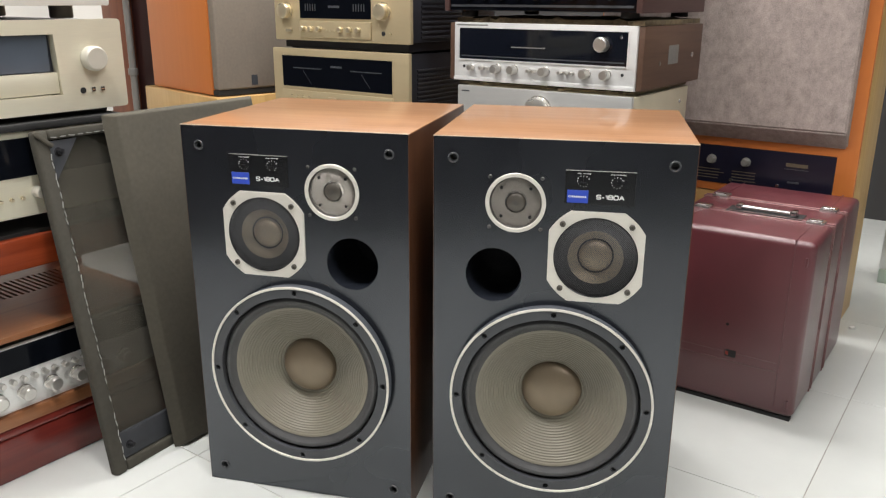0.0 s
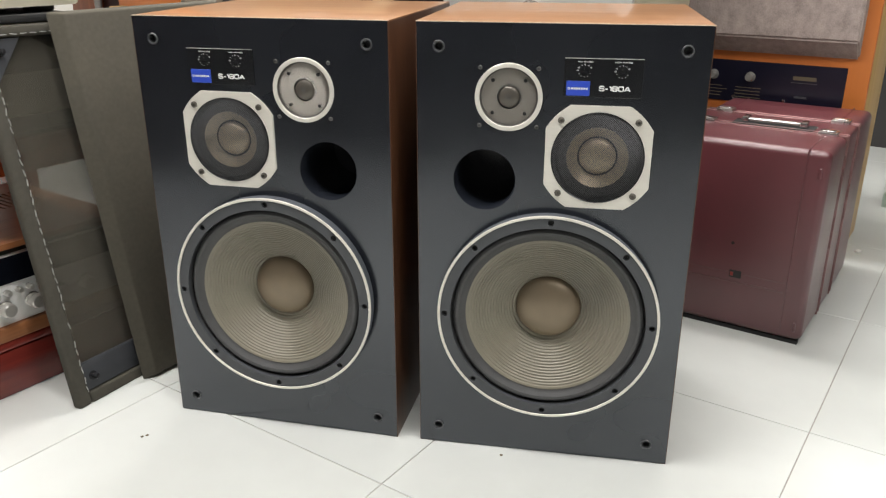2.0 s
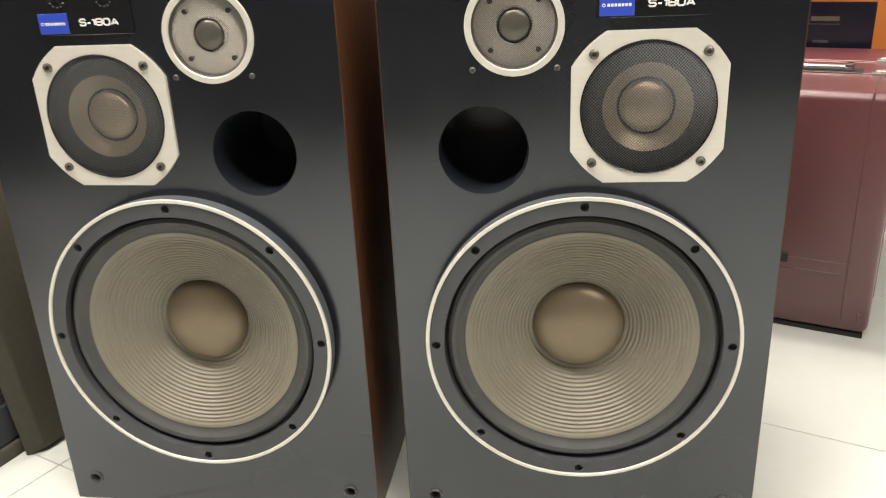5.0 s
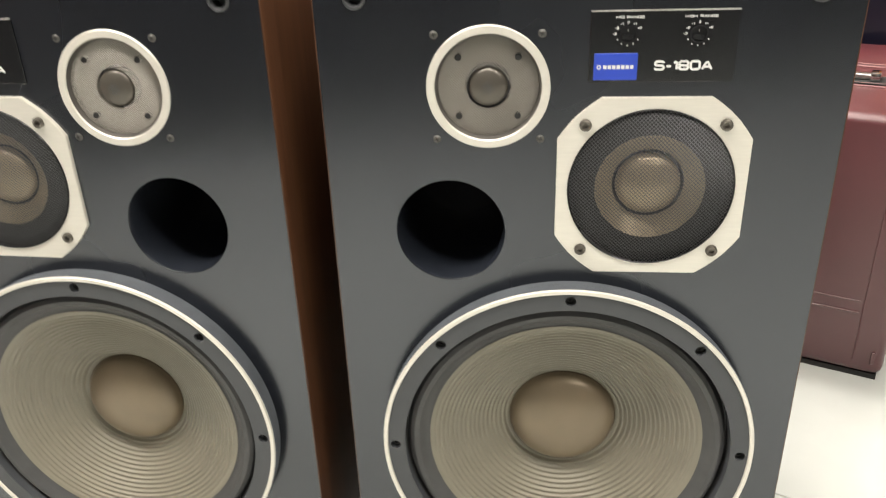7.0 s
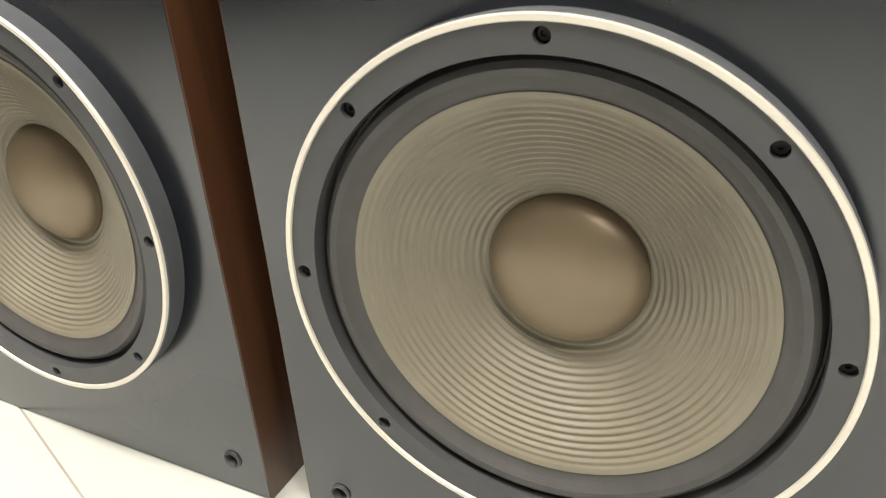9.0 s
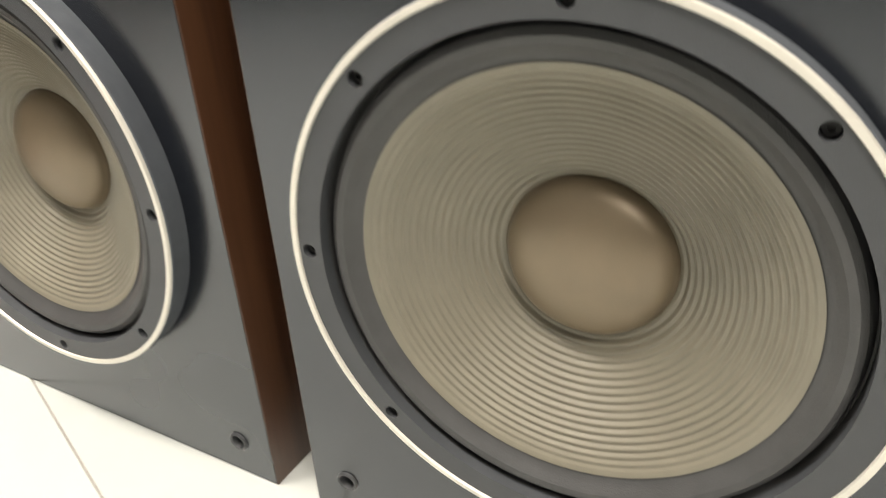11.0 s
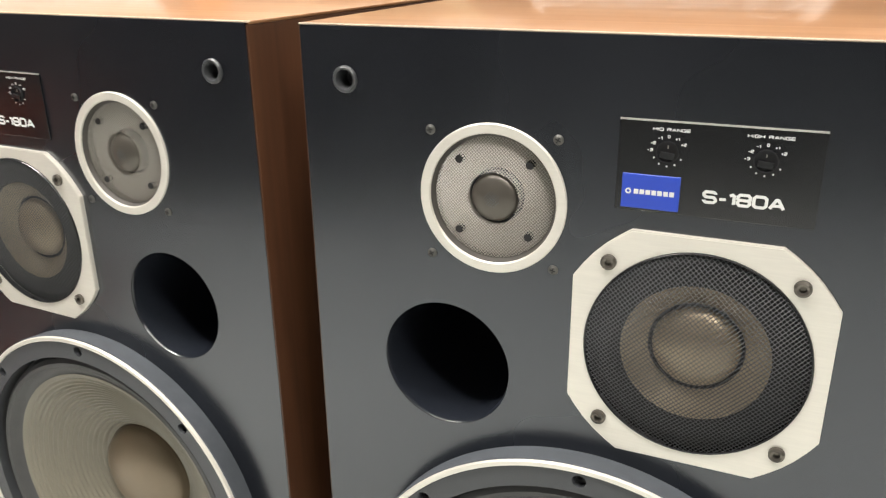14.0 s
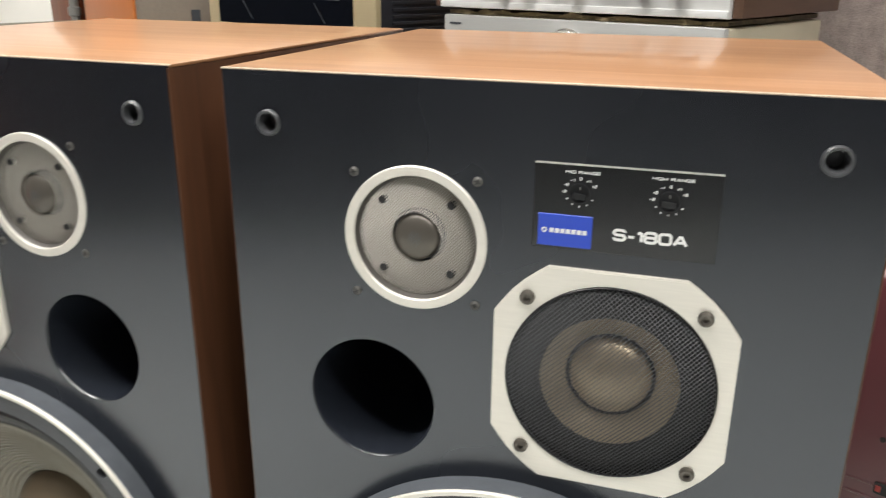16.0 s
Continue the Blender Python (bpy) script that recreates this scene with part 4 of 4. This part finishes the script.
def dark_unit(m):
    w, h, d = 0.50, 0.16, 0.39
    t = thing("tape_deck", m, "dark-faced hi-fi deck with purple-brown wooden sides", "hi-fi deck", "stacked hi-fi units")
    part("wooden_cheek", box(0, 0.014, 0, d, 0.012, h, 0.002), M["purple_wood"], t, "purple-brown side panel")
    part("wooden_cheek", box(w - 0.014, w, 0, d, 0.012, h, 0.002), M["purple_wood"], t, "purple-brown side panel")
    part("front_panel", box(0.0145, w - 0.0145, 0.003, 0.015, 0.014, h - 0.002, 0.002), M["smoked"], t, "dark glossy front")
    part("casing", box(0.0145, w - 0.0145, 0.0155, d, 0.013, h - 0.003), M["case_black"], t)
    knobs(t, "control_knob", [(0.07 + 0.045 * k, 0.045, 0.008, 0.015) for k in range(9)], M["plastic"])
    part("trim_strip", box(0.02, w - 0.02, 0.0, 0.0028, 0.022, 0.027), M["print_dim"], t)
    feet(t, w, d, 0.0135, 0.02)
    return t


def stand(m, w, d, h, label):
    """Plain low rack that carries a stack."""
    t = thing("equipment_stand", m, label, "stand", "equipment stands")
    part("top_board", box(0, w, 0, d, h - 0.025, h, 0.002), M["rec_wood"], t)
    part("lower_board", box(0.03, w - 0.03, 0.005, d, 0.12, 0.14, 0.002), M["rec_wood"], t)
    for x in (0.0, w - 0.03):
        for y in (0.005, d - 0.035):
            part("leg", box(x, x + 0.03, y, y + 0.03, 0, h - 0.0252, 0.002), M["rec_wood"], t)


stand(room(-1.07, 0.69, 0), 0.51, 0.42, 0.540, "brown wooden stand under the gold amplifiers")
gold_power_amp(room(-1.058, 0.675, 0.540))
gold_integrated_amp(room(-1.040, 0.673, 0.706))
stand(room(-0.45, 0.70, 0), 0.49, 0.40, 0.471, "brown wooden stand under the silver receiver stack")
silver_amp(room(-0.426, 0.685, 0.471))
card_sheet(room(-0.440, 0.716, 0.639), 0.452, 0.33, 0.006, 2, "flattened brown packing card between two hi-fi units")
silver_receiver(room(-0.468, 0.712, 0.648))
card_sheet(room(-0.455, 0.718, 0.785), 0.478, 0.355, 0.011, 5, "crumpled brown packing card on the receiver")
dark_unit(room(-0.470, 0.690, 0.799))

# ---- rack along the other side, fronts facing across ----
RACK_U = -0.668


def facing(v, z, u=RACK_U):
    """Front faces +u; local x runs along v."""
    return room(u, v, z, 90)


def rack_plinth():
    t = thing("rack_plinth", facing(-0.95, 0.0, RACK_U + 0.002), "dark red lacquered wooden plinth on the floor", "plinth")
    part("front_board", box(0, 0.93, 0, 0.018, 0.0, 0.082, 0.004, 2), M["dark_red"], t)
    part("top_board", box(-0.002, 0.932, -0.002, 0.42, 0.0824, 0.100, 0.007, 3), M["dark_red"], t)
    for x in (0.001, 0.911):
        part("end_board", box(x, x + 0.018, 0.0185, 0.418, 0.0, 0.082, 0.002), M["dark_red"], t)


def wood_receiver(m):
    """Receiver in a wooden sleeve, vented on top."""
    w, h, d = 0.46, 0.160, 0.36
    t = thing("cased_receiver", m, "silver-knobbed receiver in a brown wooden sleeve", "receiver", "rack units")
    part("sleeve_base", box(0, w, -0.004, d, 0.0, 0.026, 0.003), M["birch_brown"], t, "brown wooden base edge")
    part("sleeve_side", box(0, 0.016, 0.002, d, 0.0265, h - 0.002, 0.002), M["birch_brown"], t)
    part("sleeve_side", box(w - 0.016, w, 0.002, d, 0.0265, h - 0.002, 0.002), M["birch_brown"], t)
    slots = [[(0.02 + 0.012 * k, -0.19), (0.026 + 0.012 * k, -0.19), (0.026 + 0.012 * k, -0.29), (0.02 + 0.012 * k, -0.29)] for k in range(34)]
    bm = plate([(0, 0), (w, 0), (w, -d), (0, -d)], slots, 0.0, 0.010)
    bmesh.ops.rotate(bm, verts=bm.verts, matrix=Matrix.Rotation(radians(90), 3, "X"))
    part("vented_top", bm, M["birch_brown"], t, "brown wooden top with a slotted vent", (0, 0, h - 0.0005))
    part("front_panel", box(0.0165, w - 0.0165, 0.004, 0.016, 0.027, h - 0.013, 0.001), M["silver"], t, "silver control panel")
    part("dial_window", box(0.018, w - 0.018, 0.0015, 0.0038, 0.100, h - 0.014), M["smoked"], t, "black dial window")
    part("chassis", box(0.017, w - 0.017, 0.0165, d - 0.01, 0.027, h - 0.03), M["case_black"], t)
    knobs(t, "control_knob", [(0.073 + k * 0.0495, 0.060, 0.0125, 0.022) for k in range(7)], M["knob"], "turned silver knob")
    knobs(t, "small_knob", [(0.075 + k * 0.0193, 0.087, 0.0052, 0.014) for k in range(12)], M["knob"])
    return t


M["birch_brown"] = wood("brown_veneer", (0.36, 0.15, 0.06), (0.24, 0.09, 0.035), "x", 0.4)


def shelf_board():
    t = thing("rack_shelf", facing(-0.95, 0.381, RACK_U + 0.002), "glossy red-brown wooden shelf board", "shelf")
    part("board", box(0, 0.93, 0, 0.42, 0.0, 0.058, 0.004, 3), M["red_wood"], t)
    for x in (0.0, 0.90):
        part("upright", box(x, x + 0.03, 0.30, 0.42, -0.2805, -0.0005, 0.003), M["red_wood"], t)


def champagne_amp(m):
    w, h, d = 0.45, 0.176, 0.38
    t = thing("champagne_amplifier", m, "pale champagne amplifier with a dark display window", "amplifier", "rack units")
    part("front_panel", box(0, w, 0, 0.012, 0.028, h, 0.004, 3), M["pale"], t, "pale champagne front")
    part("casing", box(0.006, w - 0.006, 0.0125, d, 0.030, h - 0.002, 0.003), M["case_black"], t)
    part("display_window", box(0.02, w - 0.034, -0.002, 0.001, 0.098, 0.164, 0.0008, 1), M["smoked"], t, "dark display window")
    knobs(t, "selector_knob", [(0.247, 0.069, 0.0095, 0.018)], M["pale_knob"], "round cream knob")
    knobs(t, "button", [(0.220 - 0.019 * k, 0.062, 0.0035, 0.006) for k in range(9)], M["knob_gold"])
    feet(t, w, d, 0.030, 0.022)
    return t


M["pale_knob"] = mat("pale_knob", (0.60, 0.57, 0.49), 0.35, 0.1, vary=0.04)


def large_champagne_unit(m):
    """Disc player: deep window over a tray, one large knob."""
    w, h, d = 0.475, 0.166, 0.40
    t = thing("disc_player", m, "large pale champagne disc player with a round knob", "disc player", "rack units")
    b = 0.010
    x1 = w - 0.125
    part("front_panel", plate([(0.004, b), (w - 0.004, b), (w, b + 0.004), (w, h - 0.004), (w - 0.004, h), (0.004, h), (0, h - 0.004), (0, b + 0.004)], [[(0.05, 0.040), (x1, 0.040), (x1 - 0.005, h - 0.024), (0.05, h - 0.024)]], 0.0, 0.018), M["pale"], t, "thick pale champagne front")
    part("casing", box(0.006, w - 0.006, 0.019, d, b + 0.002, h - 0.002, 0.003), M["case_black"], t)
    part("display_window", box(0.052, x1 - 0.012, 0.010, 0.0185, 0.080, h - 0.026), M["display"], t, "grey-blue display window")
    part("tray_door", box(0.052, x1 - 0.002, 0.004, 0.0185, 0.042, 0.078, 0.002), M["pale"], t, "pale tray front")
    part("volume_knob", knob_bm(0.0215, 0.020, 0.86), M["pale_knob"], t, "large cream knob", (w - 0.064, 0, 0.099))
    knobs(t, "headphone_jack", [(w - 0.087, 0.044, 0.0055, 0.0015)], M["rubber"])
    for k in range(2):
        part("toggle", box(-0.004, 0.004, -0.005, 0, -0.004, 0.004, 0.001), M["chrome"], t, "", (w - 0.069 + 0.018 * k, 0, 0.045))
    feet(t, w, d, 0.011, 0.024)
    return t


def silver_top_unit(m):
    w, h, d = 0.46, 0.12, 0.36
    t = thing("silver_preamplifier", m, "silver hi-fi unit on brass-coloured feet", "amplifier", "rack units")
    part("front_panel", box(0, w, 0, 0.012, 0.022, h, 0.003, 2), M["silver"], t)
    part("casing", box(0.004, w - 0.004, 0.0125, d, 0.024, h - 0.002, 0.002), M["silver"], t)
    knobs(t, "button", [(0.06 + 0.045 * k, 0.045, 0.006, 0.012) for k in range(8)], M["knob"])
    for x in (0.06, w - 0.06):
        for y in (0.06, d - 0.06):
            part("foot", shared("brass_foot", lambda: finish(cylinder(0.02, 0, 0.023, 28, 0.002), "foot", M["dark_metal"])), None, t, "brownish metal foot", (x, y, 0))
    return t


rack_plinth()
wood_receiver(facing(-0.50, 0.100))
shelf_board()
champagne_amp(facing(-0.50, 0.439 + 0.006))
part("pad", box(0, 0.46, 0.01, 0.36, 0, 0.006), M["rubber"], thing("rubber_mat", facing(-0.505, 0.439), "thin black mat under an amplifier", "mat"))
part("slab", box(0, 0.42, -0.012, 0.36, 0, 0.012, 0.002), M["rubber"], thing("isolation_board", facing(-0.50, 0.6215), "black isolation board between two units", "board"))
large_champagne_unit(facing(-0.532, 0.634))
silver_top_unit(facing(-0.525, 0.801, RACK_U - 0.012))

# ---- large loudspeakers at the back ----


def orange_speaker():
    """Corner C in shop axes, turned a little from the row."""
    m = room(-1.238, 0.617, 0.0, -11)
    low = thing("speaker_plinth", m, "pale birch box under an orange loudspeaker", "plinth")
    part("box", box(-0.48, 0.012, -0.012, 0.42, 0.0, 0.556, 0.004), M["birch"], low)
    t = thing("wooden_loudspeaker", m @ pose(0, 0, 0.556), "orange-veneered loudspeaker with taupe cloth grille", "loudspeaker")
    part("cabinet", box(-0.43, -0.035, 0, 0.40, 0.004, 0.75, 0.003), M["orange_wood"], t, "orange veneer cabinet")
    part("grille", box(-0.0345, 0.0, 0.004, 0.396, 0.020, 0.74, 0.006, 3), M["taupe"], t, "taupe cloth grille")
    part("maker_plate", box(0.0, 0.0015, 0.115, 0.135, 0.03, 0.06), M["frame_black"], t, "small dark plate")
    # black strip stands in for the shadow gap below the grille
    part("base_edge", box(-0.034, -0.004, 0.004, 0.396, 0.004, 0.0195), M["rubber"], t)


orange_speaker()


def tweed_speaker():
    """Floor-standing monitor with control panel."""
    t = thing("floor_loudspeaker", room(-0.30, 1.22, 0), "orange wooden floor loudspeaker with grey tweed grille and control panel", "loudspeaker")
    w, d, h = 0.70, 0.265, 1.15
    part("front_frame", box(0, w - 0.0005, 0, 0.02, 0.345, h, 0.002), M["orange_wood"], t, "orange wooden front")
    part("plinth_front", box(0.0, w - 0.002, 0.004, 0.024, 0.0, 0.344), M["birch"], t, "pale wooden lower front")
    part("cabinet", box(0, w, 0.0245, d, 0.0, h, 0.002), M["birch"], t, "pale yellow wooden cabinet")
    # padded tweed panel with sloping lower edge
    bm = box(0.02, w - 0.028, -0.045, -0.001, 0.487, 1.12)
    for v in bm.verts:
        if v.co.y < -0.03:
            v.co.z += 0.044 if v.co.z < 0.8 else -0.03
            v.co.x += 0.002 if v.co.x < 0.3 else -0.001
    bmesh.ops.bevel(bm, geom=list(bm.edges), offset=0.004, segments=2, affect="EDGES")
    part("grille", bm, M["tweed"], t, "padded grey tweed grille")
    panel = part("control_panel", box(0.03, w - 0.048, -0.003, -0.0005, 0.366, 0.468, 0.001, 1), M["panel_navy"], t, "dark control panel with dim print")
    random.seed(8)
    for x in (0.265, 0.345, 0.435):
        part("selector", lathe([(0, -0.020), (0.0075, -0.020), (0.0095, -0.018), (0.0100, -0.004), (0.0125, -0.003)], 24), M["grey_tube"], panel, "small grey selector knob", (x, 0, 0.430))
        for k in range(4):
            part("scale_bar", box(x - 0.034, x + 0.030 + random.uniform(-0.01, 0.006), -0.0036, -0.0031, 0.378 + 0.008 * k, 0.3798 + 0.008 * k), M["print_gold"], panel)
    part("maker_mark", box(0.535, 0.588, -0.0036, -0.0031, 0.431, 0.440), M["print_gold"], panel)
    part("maker_line", box(0.532, 0.591, -0.0036, -0.0031, 0.424, 0.4255), M["print_dim"], panel)
    part("small_mark", box(0.543, 0.572, -0.0036, -0.0031, 0.388, 0.393), M["print_dim"], panel)
    for x in (0.52, 0.40):
        part("screw", lathe([(0, -0.005), (0.004, -0.0045), (0.005, -0.003)], 14), M["chrome"], panel, "", (x, 0, 0.378))


tweed_speaker()

# ---- suitcase ----


def suitcase():
    """Hard case lying on its broad base: two shells and a middle band, latches, folding handle."""
    u0, u1, v0, v1, h = 0.115, 0.428, 0.674, 1.150, 0.389
    w, d = u1 - u0, v1 - v0
    t = thing("hard_case", room(u0, v0, 0), "maroon moulded hard case with chrome latches, standing on the tiles", "case")
    f = 0.008
    s1, s2 = 0.160, 0.290
    part("front_shell", box(0, w, 0, s1, f, h, 0.014, 4), M["maroon"], t, "scuffed maroon shell")
    part("middle_band", box(0.001, w - 0.001, s1 + 0.004, s2 - 0.004, f, h - 0.001, 0.006, 3), M["maroon"], t, "maroon middle band")
    part("back_shell", box(0, w, s2, d, f, h, 0.014, 4), M["maroon"], t, "maroon shell")
    for y in (s1, s2):
        part("seal", box(0.004, w - 0.004, y - 0.006, y + 0.010, f + 0.004, h - 0.005, 0.003, 2), M["maroon_dark"], t, "dark joint between the shells")
        for k in (-1, 1):
            part("edge_bead", box(-0.0012, w + 0.0012, y + 0.002 + k * 0.009 - 0.0016, y + 0.002 + k * 0.009 + 0.0016, f + 0.002, h + 0.0012, 0.001, 1), M["bead"], t, "dull metal edge bead")
    # raised ribs that run over the front and top
    for x in (w - 0.040, 0.040):
        part("rib", box(x - 0.0012, x + 0.0012, -0.0012, s1 - 0.014, f + 0.02, h + 0.0012, 0.0008, 1), M["maroon"], t)
        part("rib", box(x - 0.0012, x + 0.0012, s2 + 0.014, d + 0.0012, f + 0.02, h + 0.0012, 0.0008, 1), M["maroon"], t)
    part("recess_plate", box(0.086, 0.246, s1 + 0.008, s1 + 0.058, h - 0.0012, h + 0.0008, 0.0004, 1), M["rubber"], t, "recessed handle plate")
    hb = box(0.100, 0.232, s1 + 0.026, s1 + 0.040, h + 0.001, h + 0.010, 0.003, 3)
    handle = part("handle", hb, M["nickel"], t, "chrome folding handle")
    for x in (0.103, 0.218):
        part("handle_hinge", box(x, x + 0.014, s1 + 0.018, s1 + 0.046, h + 0.001, h + 0.013, 0.003, 2), M["chrome"], handle)
    for x in (0.020, w - 0.054):
        for y in (s1 + 0.000, s2 + 0.004):
            lt = part("latch", box(x, x + 0.036, y - 0.016, y + 0.018, h - 0.002, h + 0.006, 0.002, 2), M["nickel"], t, "bright metal latch")
            part("latch_tongue", box(x + 0.006, x + 0.030, y - 0.012, y + 0.006, h + 0.0055, h + 0.009, 0.001, 1), M["nickel"], lt)
    # lower flap, connector, tabs
    part("flap_line", box(0.055, 0.268, -0.0016, 0.001, 0.104, 0.107, 0.0006, 1), M["maroon"], t)
    part("flap_line", box(0.055, 0.268, -0.0012, 0.001, 0.123, 0.125, 0.0005, 1), M["maroon"], t)
    sock = part("socket", box(0.163, 0.186, -0.003, 0.002, 0.115, 0.130, 0.001, 1), M["rubber"], t, "small black and red socket")
    part("socket_red", box(0.165, 0.171, -0.0042, -0.0025, 0.119, 0.127, 0.0005, 1), M["red"], sock)
    part("button", lathe([(0, -0.001), (0.003, -0.001), (0.0035, 0.0005)], 16), M["rubber"], t, "", (0.162, 0, 0.186))
    random.seed(11)
    for k in range(14):
        sx, sz = 0.116 + random.gauss(0, 0.008), 0.168 + random.gauss(0, 0.018)
        flake = lathe([(0, -0.0004), (random.uniform(0.0008, 0.0021), 0.0002)], 7)
        part("scuff", flake, M["scuff"], t, "", (sx, 0, sz), (0, random.uniform(-60, 60), 0)).scale = (0.6, 1, random.uniform(0.8, 2.0))
    for z in (0.350, 0.040):
        part("tab", box(w - 0.018, w - 0.0125, -0.0025, 0.001, z - 0.012, z + 0.008, 0.001, 1), M["maroon"], t)
    for x in (0.03, w - 0.03):
        for y in (0.03, d - 0.03):
            part("foot", cylinder(0.012, 0.0, 0.0095, 16, 0.001), M["rubber"], t, "", (x, y, 0))
    # shade of the low gap under the front, put in as a black strip
    part("foot_strip", box(0.02, w - 0.006, 0.006, 0.02, 0.0, 0.0085), M["rubber"], t, "black strip standing in for the shade under the case")


suitcase()

# ---- far corner: posts and glass showcase ----
post = thing("door_post", room(-1.995, 0.78, 0), "reddish wooden post beside a grey pipe", "post", kind="structure")
part("board", box(-0.05, 0.082, 0, 0.05, 0, 2.3, 0.004), M["post"], post)
pipe = thing("upright_pipe", room(-1.884, 0.775, 0), "grey painted upright pipe with a collar", "pipe")
part("tube", cylinder(0.012, 0, 2.2), M["grey_tube"], pipe)
part("collar", cylinder(0.017, 0.575, 0.600, 24, 0.003), M["grey_tube"], pipe)
dark = thing("door_jamb", room(-1.880, 0.815, 0), "dark brown wooden jamb", "post", kind="structure")
part("board", box(-0.06, 0.22, 0, 0.06, 0, 2.3, 0.004), M["dark_post"], dark)


def showcase():
    t = thing("glass_showcase", room(0.43, 1.76, 0), "tall glass showcase with a pale green metal foot rail", "showcase")
    w, d, h = 1.5, 0.45, 1.9
    part("foot_rail", box(0, w, 0, 0.03, 0, 0.045, 0.003), M["rail"], t, "pale green metal rail")
    part("top_rail", box(0, w, 0, 0.03, h - 0.04, h, 0.003), M["rail"], t)
    for x in (0.0, 0.75, w - 0.03):
        part("upright", box(x, x + 0.03, 0.0005, 0.03, 0.0455, h - 0.0405, 0.003), M["chrome"], t, "bright metal upright")
    pane = part("pane", box(0.0305, w - 0.0305, 0.012, 0.018, 0.046, h - 0.041), M["glass"], t, "clear glass pane")
    pane.visible_shadow = False
    part("back_board", box(0, w, d - 0.02, d, 0, h), M["showcase"], t, "grey-green back board")
    part("base_board", box(0, w, 0.031, d - 0.021, 0, 0.03), M["showcase"], t)
    for k, z in enumerate((0.45, 0.9, 1.35)):
        part("shelf", box(0.032, w - 0.032, 0.06, d - 0.021, z, z + 0.012), M["glass"], t, "glass shelf")
    for k in range(4):
        part("bracket", cylinder(0.012, 0.0305, 1.3, 16), M["chrome"], t, "bright metal rod", (0.10 + 0.11 * k, 0.12 + 0.05 * (k % 2), 0))


showcase()

# ---- litter on the tiles ----
scrap = thing("paper_scrap", ROOM @ pose(0.40, 1.15, 0), "small crumpled white paper scrap on the tiles", "litter")
scrap.matrix_basis = pose(0.935, 1.009, 0.0, 0, 0, 30)
part("paper", box(-0.008, 0.008, -0.006, 0.006, 0.0, 0.007, 0.003, 2), M["paper"], scrap)

random.seed(21)
SPECKS = [(-0.440, -0.073), (-0.434, -0.068), (0.132, -0.021), (-0.72, -0.12)]
for x, y in SPECKS:
    dirt = thing("dirt_speck", pose(x, y, 0, 0, 0, random.uniform(0, 180)), "tiny grey crumb of dirt on the tiles", "litter", "dirt crumbs")
    part("crumb", lathe([(0, 0), (0.0022, 0.0004), (0.0026, 0.0012), (0.0012, 0.002), (0, 0.0021)], 7), M["cardboard"], dirt, "", (0, 0, 0), (90, 0, 0))

# ---- floor tiles ----
tile_mesh = finish(box(0.0008, TILE_U - 0.0008, 0.0008, TILE_V - 0.0008, -0.009, 0.0, 0.0006, 1), "tile", M["tile"])
for i in range(-7, 6):
    for j in range(-5, 5):
        part("tile", tile_mesh, None, floor, "", (U0 + i * TILE_U, V0 + j * TILE_V, 0))
